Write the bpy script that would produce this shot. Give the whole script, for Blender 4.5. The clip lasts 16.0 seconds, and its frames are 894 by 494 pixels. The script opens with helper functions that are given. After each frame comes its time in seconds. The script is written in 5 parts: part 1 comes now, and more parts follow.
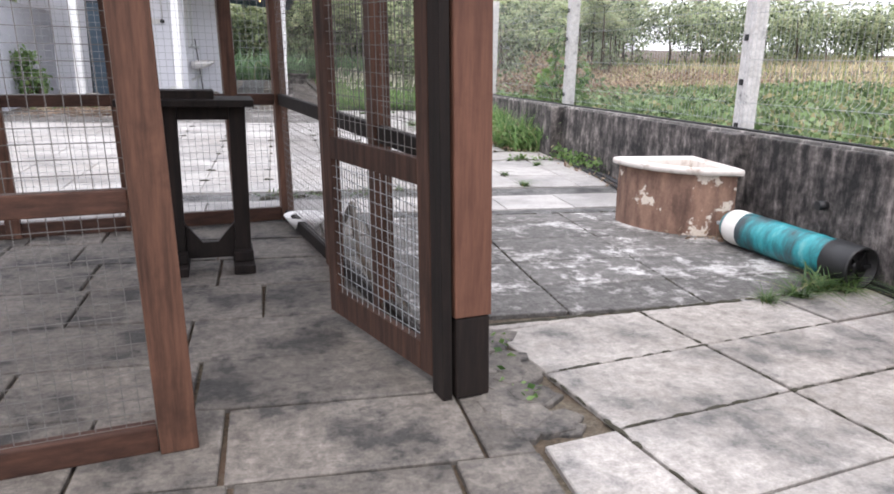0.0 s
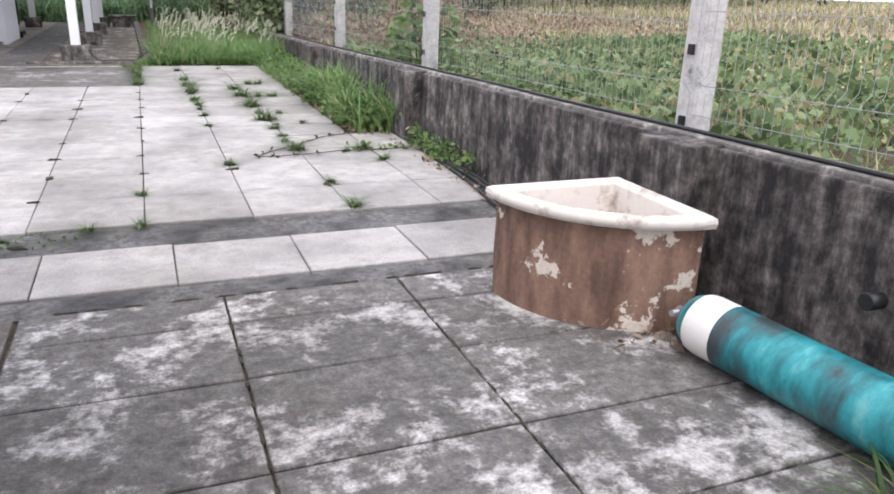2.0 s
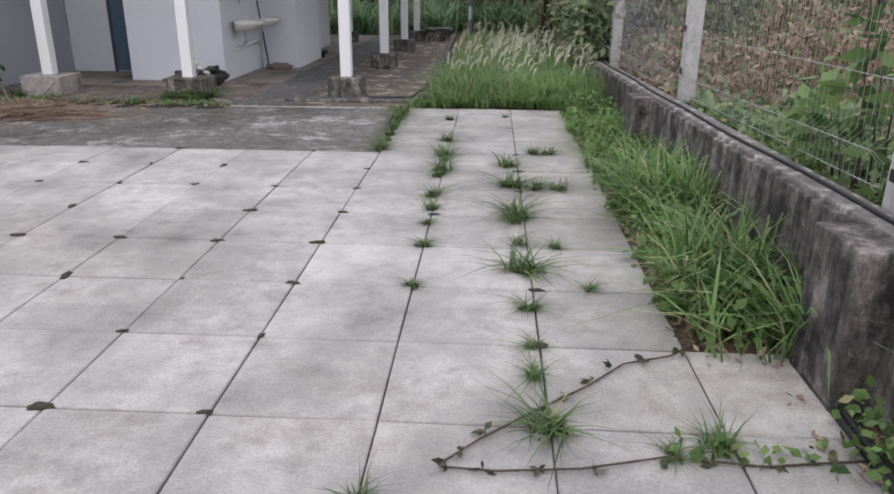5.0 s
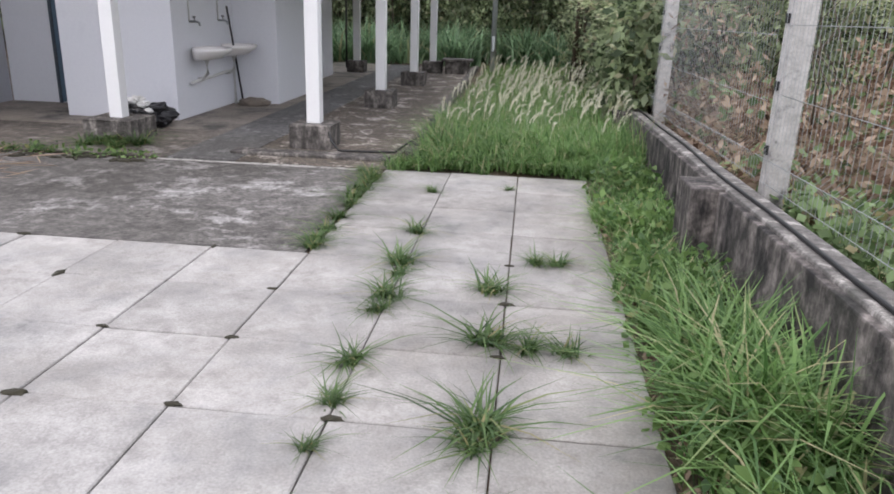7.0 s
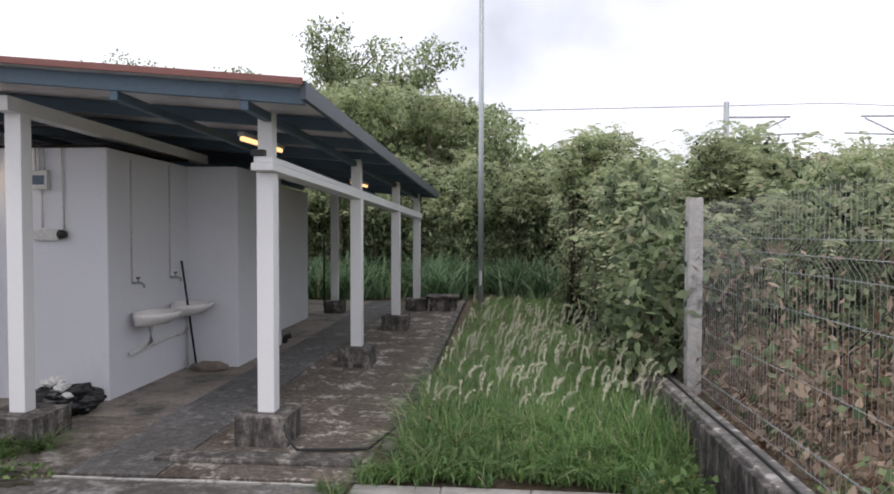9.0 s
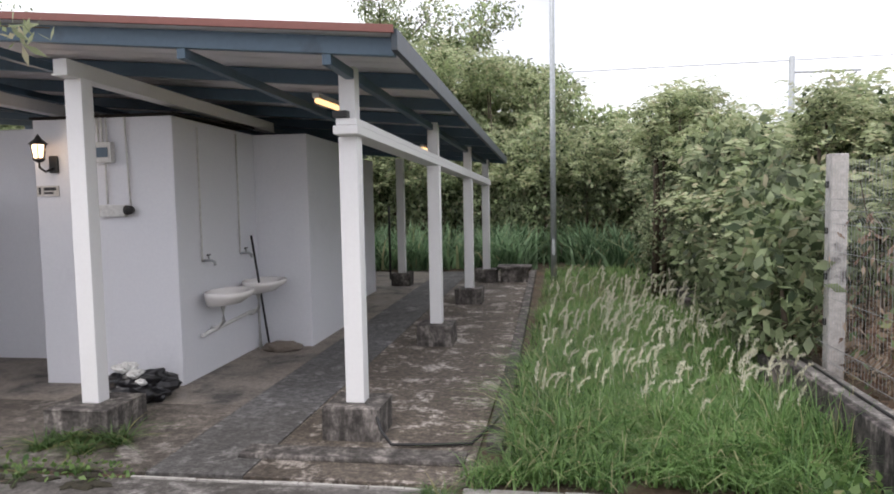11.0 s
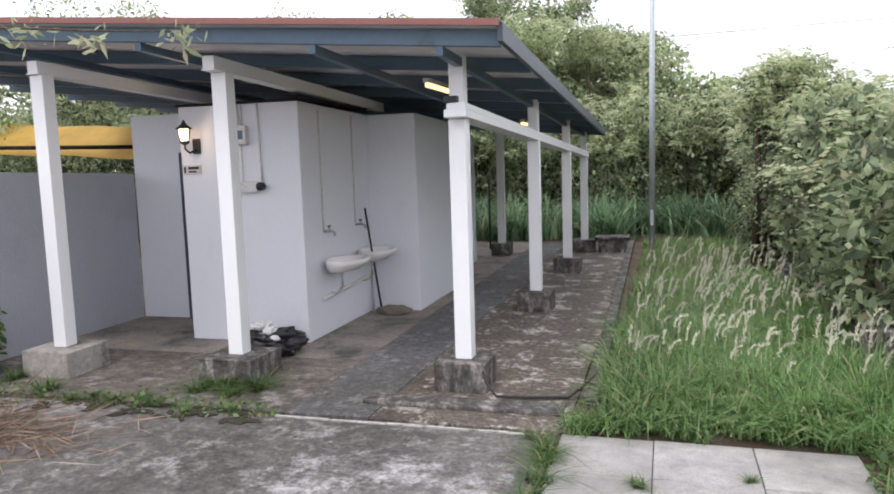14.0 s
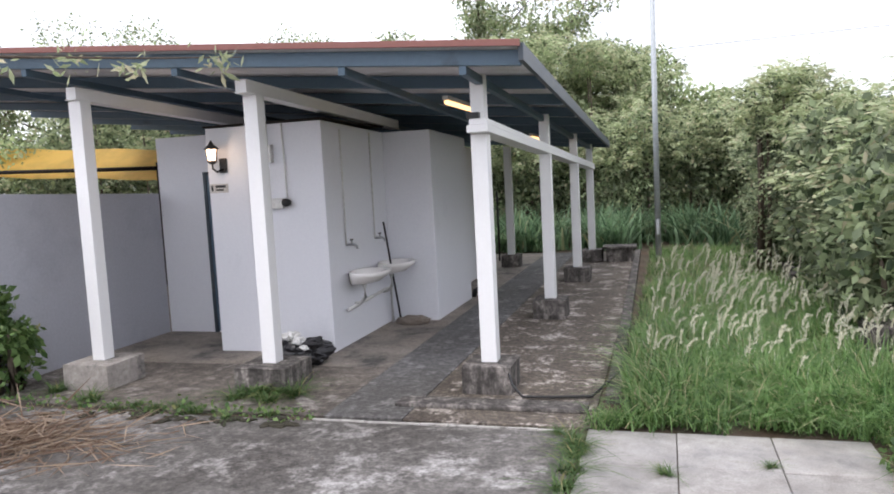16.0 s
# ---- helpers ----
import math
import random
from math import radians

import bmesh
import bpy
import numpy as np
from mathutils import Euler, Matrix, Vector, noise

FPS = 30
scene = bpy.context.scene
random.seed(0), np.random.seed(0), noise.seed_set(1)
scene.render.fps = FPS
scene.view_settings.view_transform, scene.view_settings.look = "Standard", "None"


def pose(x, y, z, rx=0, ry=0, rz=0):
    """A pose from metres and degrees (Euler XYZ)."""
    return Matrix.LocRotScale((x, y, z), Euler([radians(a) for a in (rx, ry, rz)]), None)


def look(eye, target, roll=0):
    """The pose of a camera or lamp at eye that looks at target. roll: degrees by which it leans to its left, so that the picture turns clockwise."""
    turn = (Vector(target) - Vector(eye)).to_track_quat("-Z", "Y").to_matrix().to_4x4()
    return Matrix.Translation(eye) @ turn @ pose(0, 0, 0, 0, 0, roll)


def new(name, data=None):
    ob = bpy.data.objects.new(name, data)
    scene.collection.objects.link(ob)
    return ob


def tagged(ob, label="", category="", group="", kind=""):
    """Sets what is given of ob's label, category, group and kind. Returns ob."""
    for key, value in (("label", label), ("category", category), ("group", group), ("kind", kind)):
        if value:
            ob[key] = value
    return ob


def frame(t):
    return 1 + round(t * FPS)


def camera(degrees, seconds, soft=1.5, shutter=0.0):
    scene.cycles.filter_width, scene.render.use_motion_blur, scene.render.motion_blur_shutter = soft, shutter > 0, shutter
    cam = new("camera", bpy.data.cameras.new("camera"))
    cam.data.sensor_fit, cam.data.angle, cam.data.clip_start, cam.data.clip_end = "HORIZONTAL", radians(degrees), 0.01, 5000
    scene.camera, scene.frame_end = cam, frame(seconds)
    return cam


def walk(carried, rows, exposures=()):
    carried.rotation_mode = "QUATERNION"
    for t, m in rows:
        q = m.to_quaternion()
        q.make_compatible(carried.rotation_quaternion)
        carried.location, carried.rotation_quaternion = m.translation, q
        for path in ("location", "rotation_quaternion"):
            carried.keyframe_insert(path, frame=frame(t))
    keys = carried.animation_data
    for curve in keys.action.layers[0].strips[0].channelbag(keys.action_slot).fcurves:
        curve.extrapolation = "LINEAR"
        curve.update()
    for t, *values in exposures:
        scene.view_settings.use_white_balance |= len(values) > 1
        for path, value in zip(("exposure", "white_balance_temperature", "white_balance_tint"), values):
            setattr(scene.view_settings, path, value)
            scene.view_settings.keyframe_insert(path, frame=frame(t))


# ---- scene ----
cam = camera(62.2, 16.0, 1.8)
PATH = [
    (0, (0.012, 0.064, 1.305), (0.452, 1.943, 0.781), 1.4),
    (0.5, (0.272, 0.666, 1.329), (1.011, 2.45, 0.806), 2.0),
    (1, (0.62, 1.356, 1.346), (1.556, 3.037, 0.8), 3.0),
    (1.5, (0.944, 1.866, 1.347), (1.827, 3.55, 0.727), 2.7),
    (2, (1.216, 2.504, 1.321), (1.931, 4.25, 0.66), 2.1),
    (2.5, (1.415, 3.013, 1.361), (1.943, 4.825, 0.7), 2.4),
    (3, (1.611, 3.594, 1.365), (1.881, 5.462, 0.703), 2.2),
    (3.5, (1.771, 4.15, 1.398), (1.851, 6.029, 0.718), 0.9),
    (4, (1.884, 4.98, 1.393), (1.863, 6.856, 0.702), -0.1),
    (4.5, (1.949, 5.669, 1.424), (1.896, 7.551, 0.748), 1.6),
    (4.7, (2.012, 5.983, 1.453), (1.923, 7.861, 0.771), 0.8),
    (6.8, (2.379, 8.487, 1.446), (2.198, 10.363, 0.777), 1.3),
    (7, (2.389, 8.737, 1.44), (2.196, 10.628, 0.817), 1.9),
    (7.5, (2.372, 9.266, 1.562), (2.144, 11.217, 1.186), 1.7),
    (8, (2.358, 9.768, 1.742), (2.122, 11.75, 1.611), 0.8),
    (8.2, (2.347, 9.89, 1.747), (2.118, 11.875, 1.682), 0.5),
    (10.3, (1.948, 10.797, 1.847), (1.861, 12.793, 1.768), -0.2),
    (10.5, (1.92, 10.845, 1.833), (1.828, 12.84, 1.727), -0.8),
    (11, (1.749, 10.939, 1.784), (1.437, 12.909, 1.632), -1.1),
    (11.5, (1.691, 10.744, 1.807), (1.012, 12.618, 1.643), -1.7),
    (12, (1.662, 10.632, 1.824), (0.814, 12.435, 1.651), -2.1),
    (12.5, (1.719, 10.678, 1.806), (0.9, 12.496, 1.64), -2.3),
    (13, (1.8, 10.578, 1.836), (1.059, 12.427, 1.654), -1.9),
    (13.5, (1.844, 10.438, 1.86), (1.191, 12.316, 1.64), -1.8),
    (14, (1.814, 10.396, 1.839), (1.247, 12.301, 1.614), -1.8),
    (14.5, (1.779, 10.437, 1.827), (1.247, 12.357, 1.658), -2.1),
    (15, (1.764, 10.393, 1.813), (1.24, 12.315, 1.646), -2.5),
    (15.5, (1.766, 10.243, 1.827), (1.255, 12.168, 1.646), -2.9),
    (16, (1.707, 10.046, 1.825), (1.139, 11.954, 1.642), -3.0),
]
EXPOSURES = [(t, e, 6500 if 10 < t < 12 else 6300, 15) for t, e in ((0, 0.9), (0.5, 0.75), (1.5, 0.75), (2.5, 0.6), (3.5, 0.35), (4.5, 0.15), (7, 0.45), (7.5, 0.65), (8, 0.4), (10.3, -0.15), (11, 0.3), (12.5, 0.55), (14.5, 0.6), (16, 0.6))]
walk(cam, [(t, look(eye, target, roll)) for t, eye, target, roll in PATH], EXPOSURES)

# ---- light ----
SUN_UP, SUN_ROUND = 52, 200
world = bpy.data.worlds.new("sky")
scene.world = world
world.use_nodes = True
wt = world.node_tree
sky = wt.nodes.new("ShaderNodeTexSky")
sky.sky_type, sky.sun_disc = "NISHITA", False
sky.sun_elevation, sky.sun_rotation = radians(SUN_UP), radians(SUN_ROUND)
sky.air_density, sky.dust_density = 1.0, 3.0
coords = wt.nodes.new("ShaderNodeTexCoord")
clouds = wt.nodes.new("ShaderNodeTexNoise")
clouds.inputs["Scale"].default_value, clouds.inputs["Detail"].default_value = 2.6, 6
wt.links.new(coords.outputs["Generated"], clouds.inputs["Vector"])
cover = wt.nodes.new("ShaderNodeValToRGB")
cover.color_ramp.elements[0].position, cover.color_ramp.elements[0].color = 0.30, (6.6, 6.9, 7.5, 1)
cover.color_ramp.elements[1].position, cover.color_ramp.elements[1].color = 0.52, (11.5, 11.6, 12.0, 1)
wt.links.new(clouds.outputs["Fac"], cover.inputs["Fac"])
veil = wt.nodes.new("ShaderNodeMix")
veil.data_type = "RGBA"
veil.inputs[0].default_value = 0.85
wt.links.new(sky.outputs[0], veil.inputs[6])
wt.links.new(cover.outputs[0], veil.inputs[7])
wt.links.new(veil.outputs[2], wt.nodes["Background"].inputs["Color"])
wt.nodes["Background"].inputs["Strength"].default_value = 0.12
sun = new("sun", bpy.data.lights.new("sun", "SUN"))
sun.data.energy, sun.data.angle, sun.data.color = 1.0, radians(25), (1.0, 0.96, 0.9)
sun.matrix_basis = look((0, 0, 30), (30 * math.sin(radians(SUN_ROUND)) * -0.62, -30 * math.cos(radians(SUN_ROUND)) * 0.62, -8))

# ---- helpers of this scene ----
rng = random.Random(7)


def part(name, bm, material, parent, label="", at=None):
    """One bmesh as one mesh object under a thing or a part."""
    me = bpy.data.meshes.new(name)
    bm.to_mesh(me)
    bm.free()
    me.materials.append(material)
    ob = new(name, me)
    if parent is not None:
        ob.parent = parent
    if at is not None:
        ob.matrix_basis = at
    if label:
        ob["label"] = label
    return ob


def mesh_part(name, verts, faces, material, parent, label="", smooth=False):
    me = bpy.data.meshes.new(name)
    me.from_pydata(verts, [], faces)
    me.materials.append(material)
    if smooth:
        me.polygons.foreach_set("use_smooth", [True] * len(me.polygons))
    ob = new(name, me)
    if parent is not None:
        ob.parent = parent
    if label:
        ob["label"] = label
    return ob


def thing(name, m, label, category, group="", kind=""):
    ob = new(name)
    ob.empty_display_size = 0.1
    ob.matrix_basis = m
    return tagged(ob, label, category, group, kind)


def box(x0, y0, z0, x1, y1, z1, bevel=0.0, bm=None):
    own = bmesh.new()
    bmesh.ops.create_cube(own, size=1.0)
    for v in own.verts:
        v.co = Vector((x0 + (v.co.x + 0.5) * (x1 - x0), y0 + (v.co.y + 0.5) * (y1 - y0), z0 + (v.co.z + 0.5) * (z1 - z0)))
    if bevel:
        bmesh.ops.bevel(own, geom=list(own.edges), offset=bevel, segments=2, affect="EDGES", profile=0.6)
    return merge(bm, own)


def merge(bm, own, m=None):
    if m is not None:
        own.transform(m)
    if bm is None:
        return own
    tmp = bpy.data.meshes.new("tmp")
    own.to_mesh(tmp)
    own.free()
    bm.from_mesh(tmp)
    bpy.data.meshes.remove(tmp)
    return bm


def tube(points, radius, sides=8, bm=None, cap=True):
    """A round bar along a line of points; radius a number or one for each point."""
    own = bmesh.new()
    pts = [Vector(p) for p in points]
    rad = radius if isinstance(radius, (list, tuple)) else [radius] * len(pts)
    rings = []
    for i, p in enumerate(pts):
        d = (pts[min(i + 1, len(pts) - 1)] - pts[max(i - 1, 0)]).normalized()
        side = d.cross(Vector((0, 0, 1)))
        if side.length < 0.05:
            side = d.cross(Vector((1, 0, 0)))
        side.normalize()
        up = side.cross(d)
        rings.append([own.verts.new(p + rad[i] * (math.cos(a) * side + math.sin(a) * up)) for a in (2 * math.pi * k / sides for k in range(sides))])
    for a, b in zip(rings, rings[1:]):
        for k in range(sides):
            f = own.faces.new((a[k], a[(k + 1) % sides], b[(k + 1) % sides], b[k]))
            f.smooth = True
    if cap:
        own.faces.new(rings[0])
        own.faces.new(list(reversed(rings[-1])))
    bmesh.ops.recalc_face_normals(own, faces=own.faces)
    return merge(bm, own)


def lathe(profile, sides=32, start=0.0, turn=2 * math.pi, bm=None):
    """A profile of (radius, height) turned round z."""
    own = bmesh.new()
    full = abs(turn - 2 * math.pi) < 1e-6
    n = sides if full else sides + 1
    rings = [[own.verts.new((r * math.cos(start + turn * k / sides), r * math.sin(start + turn * k / sides), z)) for k in range(n)] for r, z in profile]
    for a, b in zip(rings, rings[1:]):
        for k in range(sides):
            j = (k + 1) % n
            f = own.faces.new((a[k], a[j], b[j], b[k]))
            f.smooth = True
    bmesh.ops.remove_doubles(own, verts=own.verts, dist=1e-5)
    bmesh.ops.recalc_face_normals(own, faces=own.faces)
    return merge(bm, own)


def prism(poly, z0, z1, bevel=0.0, bm=None):
    own = bmesh.new()
    low = [own.verts.new((x, y, z0)) for x, y in poly]
    high = [own.verts.new((x, y, z1)) for x, y in poly]
    n = len(poly)
    own.faces.new(list(reversed(low)))
    top = own.faces.new(high)
    for k in range(n):
        own.faces.new((low[k], low[(k + 1) % n], high[(k + 1) % n], high[k]))
    if bevel:
        bmesh.ops.bevel(own, geom=list(top.edges), offset=bevel, segments=1, affect="EDGES")
    bmesh.ops.recalc_face_normals(own, faces=own.faces)
    return merge(bm, own)


# ---- materials ----
class Nodes:
    def __init__(self, name):
        self.mat = bpy.data.materials.new(name)
        self.mat.use_nodes = True
        self.tree = self.mat.node_tree
        self.bsdf = self.tree.nodes["Principled BSDF"]

    def add(self, kind, **inputs):
        n = self.tree.nodes.new(kind)
        for k, v in inputs.items():
            n.inputs[k.replace("_", " ")].default_value = v
        return n

    def link(self, a, b):
        self.tree.links.new(a, b)

    def place(self, scale=(1, 1, 1)):
        geo = self.add("ShaderNodeNewGeometry")
        m = self.add("ShaderNodeMapping")
        m.inputs["Scale"].default_value = scale
        self.link(geo.outputs["Position"], m.inputs["Vector"])
        return m.outputs["Vector"]

    def noise(self, vec, scale, detail=5.0, rough=0.6):
        n = self.add("ShaderNodeTexNoise", Scale=scale, Detail=detail, Roughness=rough)
        self.link(vec, n.inputs["Vector"])
        return n.outputs["Fac"]

    def ramp(self, fac, stops):
        r = self.add("ShaderNodeValToRGB")
        els = r.color_ramp.elements
        while len(els) < len(stops):
            els.new(0.5)
        for e, (p, c) in zip(els, stops):
            e.position = p
            e.color = (*c, 1) if len(c) == 3 else c
        self.link(fac, r.inputs["Fac"])
        return r.outputs["Color"]

    def mix(self, fac, a, b, blend="MIX"):
        n = self.tree.nodes.new("ShaderNodeMix")
        n.data_type, n.blend_type = "RGBA", blend
        for sock, v in ((n.inputs[0], fac), (n.inputs[6], a), (n.inputs[7], b)):
            if isinstance(v, (int, float)):
                sock.default_value = v
            elif isinstance(v, tuple):
                sock.default_value = (*v, 1)
            else:
                self.link(v, sock)
        return n.outputs[2]

    def random(self):
        return self.add("ShaderNodeObjectInfo").outputs["Random"]

    def island(self):
        return self.add("ShaderNodeNewGeometry").outputs["Random Per Island"]

    def done(self, colour, rough=0.8, bump=None, strength=0.3, distance=0.01, metal=0.0):
        if isinstance(colour, tuple):
            self.bsdf.inputs["Base Color"].default_value = (*colour, 1)
        else:
            self.link(colour, self.bsdf.inputs["Base Color"])
        if isinstance(rough, (int, float)):
            self.bsdf.inputs["Roughness"].default_value = rough
        else:
            self.link(rough, self.bsdf.inputs["Roughness"])
        self.bsdf.inputs["Metallic"].default_value = metal
        if bump is not None:
            b = self.add("ShaderNodeBump", Strength=strength, Distance=distance)
            self.link(bump, b.inputs["Height"])
            self.link(b.outputs["Normal"], self.bsdf.inputs["Normal"])
        return self.mat


def g(v, warm=0.0):
    return (v * (1 + warm), v, v * (1 - warm))


def concrete(name, dark, light, stain, amount=0.55, scale=2.2, warm=0.04, vary=0.18, bump=0.35, edge=0.09, speck=0.22, grime=0.7, grit=0.0):
    n = Nodes(name)
    p = n.place()
    big, mid, fine = n.noise(p, scale, 6, 0.65), n.noise(p, scale * 5, 6, 0.7), n.noise(p, 90, 4, 0.7)
    base = n.ramp(mid, [(0.3, g(dark, warm)), (0.7, g(light, warm))])
    rag = n.mix(0.35, big, mid)
    blot = n.ramp(rag, [(amount - edge, (0, 0, 0)), (amount + edge, (1, 1, 1))])
    c = n.mix(blot, base, g(stain, warm * 0.5))
    c = n.mix(speck, c, n.ramp(fine, [(0.3, (0.25, 0.25, 0.25)), (0.7, (0.9, 0.9, 0.9))]), "OVERLAY")
    wide = n.mix(0.3, n.noise(p, 0.55, 6, 0.6), mid)
    c = n.mix(1.0, c, n.ramp(wide, [(0.38, tuple(grime * t for t in (1.0, 0.97, 0.93))), (0.58, (1, 1, 1))]), "MULTIPLY")
    if grit:
        c = n.mix(grit, c, n.ramp(n.noise(p, 26, 8, 0.78), [(0.36, (0.1, 0.1, 0.1)), (0.66, (0.92, 0.92, 0.92))]), "OVERLAY")
    tone = n.ramp(n.random(), [(0.0, g(1 - vary)), (1.0, g(1.0))])
    c = n.mix(1.0, c, tone, "MULTIPLY")
    return n.done(c, n.ramp(mid, [(0.2, g(0.7)), (0.8, g(0.92))]), fine, bump, 0.006)


def streaked(name, dark, light, moss, amount=0.5):
    """Old wall concrete with vertical black streaks."""
    n = Nodes(name)
    p, s = n.place(), n.place((6.0, 6.0, 1.1))
    streak, blot, fine = n.mix(0.45, n.noise(s, 1.4, 8, 0.72), n.noise(p, 7.0, 8, 0.7)), n.noise(p, 2.1, 6, 0.7), n.noise(p, 60, 4, 0.7)
    c = n.ramp(streak, [(0.44, dark), (0.52, tuple(0.34 * v for v in light)), (0.62, light)])
    c = n.mix(n.ramp(blot, [(amount, (0, 0, 0)), (amount + 0.14, (1, 1, 1))]), c, moss)
    c = n.mix(0.55, c, n.ramp(n.noise(p, 22, 8, 0.75), [(0.36, (0.12, 0.12, 0.12)), (0.66, (0.9, 0.9, 0.9))]), "OVERLAY")
    return n.done(c, 0.9, n.noise(p, 25, 6, 0.7), 0.6, 0.012)


def painted(name, colour, dirt, rough=0.55, amount=0.62, scale=3.0, bump=0.15):
    n = Nodes(name)
    p = n.place()
    f = n.noise(p, scale, 7, 0.65)
    c = n.mix(n.ramp(f, [(amount, (0, 0, 0)), (amount + 0.16, (1, 1, 1))]), colour, dirt)
    fine = n.noise(p, 35, 4, 0.6)
    c = n.mix(0.12, c, n.ramp(fine, [(0.3, (0.3, 0.3, 0.3)), (0.7, (0.75, 0.75, 0.75))]), "OVERLAY")
    return n.done(c, rough, fine, bump, 0.004)


def wood(name, dark, light, rough=0.65, axis=2):
    n = Nodes(name)
    sc = [14.0, 14.0, 14.0]
    sc[axis] = 1.1
    p, s = n.place(), n.place(tuple(sc))
    grain, wear = n.noise(s, 2.0, 6, 0.7), n.noise(p, 3.0, 5, 0.65)
    c = n.ramp(grain, [(0.3, dark), (0.7, light)])
    c = n.mix(n.ramp(wear, [(0.52, (0, 0, 0)), (0.72, (0.7, 0.7, 0.7))]), c, dark)
    tone = n.ramp(n.random(), [(0.0, g(0.75)), (1.0, g(1.0))])
    n.bsdf.inputs["Specular IOR Level"].default_value = 0.25
    return n.done(n.mix(1.0, c, tone, "MULTIPLY"), rough, grain, 0.35, 0.004)


def leafy(name, dark, light, dry, share=0.85, thin=0.35, clump=(0.9, 0.30, 0.62)):
    """Leaves and blades: each piece its own tone, darker in noise patches."""
    n = Nodes(name)
    r = n.island()
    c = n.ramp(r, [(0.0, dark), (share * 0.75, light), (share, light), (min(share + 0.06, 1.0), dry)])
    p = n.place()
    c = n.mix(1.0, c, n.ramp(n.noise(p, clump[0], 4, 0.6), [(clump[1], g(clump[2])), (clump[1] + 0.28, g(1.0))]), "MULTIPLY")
    m = n.done(c, 0.55)
    tr = n.add("ShaderNodeBsdfTranslucent")
    n.link(c, tr.inputs["Color"])
    mx = n.add("ShaderNodeMixShader", Fac=thin)
    n.link(n.bsdf.outputs[0], mx.inputs[1])
    n.link(tr.outputs[0], mx.inputs[2])
    n.link(mx.outputs[0], n.tree.nodes["Material Output"].inputs["Surface"])
    return m


def plain(name, colour, rough=0.5, metal=0.0, scale=25.0, vary=0.25):
    n = Nodes(name)
    p = n.place()
    f = n.noise(p, scale, 5, 0.65)
    c = n.mix(n.ramp(f, [(0.35, (0, 0, 0)), (0.7, (1, 1, 1))]), colour, tuple(v * (1 - vary) for v in colour))
    return n.done(c, rough, f, 0.12, 0.003, metal)


def glowing(name, colour, strength):
    n = Nodes(name)
    n.bsdf.inputs["Emission Color"].default_value = (*colour, 1)
    n.bsdf.inputs["Emission Strength"].default_value = strength
    return n.done(colour, 0.5)


M_SLAB = concrete("pale_slab", 0.31, 0.50, 0.215, 0.56, 1.5, 0.04, 0.24, 0.45, 0.075, 0.32, 0.74)
M_OLD = concrete("stained_slab", 0.075, 0.20, 0.54, 0.555, 2.4, 0.05, 0.3, 0.7, 0.045, 0.5, 0.65, grit=0.45)
M_NEAR = concrete("worn_slab", 0.27, 0.50, 0.14, 0.55, 2.0, 0.07, 0.2, 0.6, 0.06, grit=0.3)
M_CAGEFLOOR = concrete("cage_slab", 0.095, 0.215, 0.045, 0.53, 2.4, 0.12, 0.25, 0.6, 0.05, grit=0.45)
M_DRAIN = concrete("drain_concrete", 0.06, 0.185, 0.03, 0.53, 2.6, 0.03, 0.1, 0.8, 0.05, 0.45, 0.6, grit=0.5)
M_PATCH = concrete("cast_concrete", 0.075, 0.185, 0.33, 0.57, 1.5, 0.07, 0.1, 0.6, 0.04, 0.3, 0.5, grit=0.6)
M_APRON = concrete("apron_concrete", 0.065, 0.21, 0.32, 0.58, 1.7, 0.14, 0.1, 0.8, 0.045, 0.45, 0.45, grit=0.6)
M_APRON_BLUE = concrete("apron_slate", 0.08, 0.20, 0.29, 0.57, 2.4, 0.015, 0.1, 0.6, 0.04, 0.35, 0.6, grit=0.6)
M_APRON_RED = concrete("apron_rusty", 0.05, 0.17, 0.44, 0.555, 3.2, 0.2, 0.1, 0.8, 0.035, 0.45, 0.5, grit=0.65)
M_APRON2 = concrete("apron_pale", 0.24, 0.37, 0.075, 0.54, 1.1, 0.13, 0.1, 0.5, 0.07, 0.2, 0.6, grit=0.4)


def earth():
    """Dark earth patched with matted straw and reddish litter."""
    n = Nodes("dark_earth")
    p = n.place()
    mid, fine = n.noise(p, 2.2, 6, 0.7), n.noise(p, 38, 5, 0.7)
    c = n.ramp(fine, [(0.3, (0.035, 0.026, 0.018)), (0.7, (0.13, 0.095, 0.062))])
    c = n.mix(n.ramp(mid, [(0.47, (0, 0, 0)), (0.56, (1, 1, 1))]), c, n.ramp(fine, [(0.35, (0.06, 0.05, 0.036)), (0.65, (0.17, 0.14, 0.10))]))
    c = n.mix(n.ramp(n.noise(p, 0.8, 5, 0.6), [(0.5, (0, 0, 0)), (0.62, (0.6, 0.6, 0.6))]), c, (0.13, 0.075, 0.05))
    return n.done(c, 0.95, fine, 0.9, 0.02)


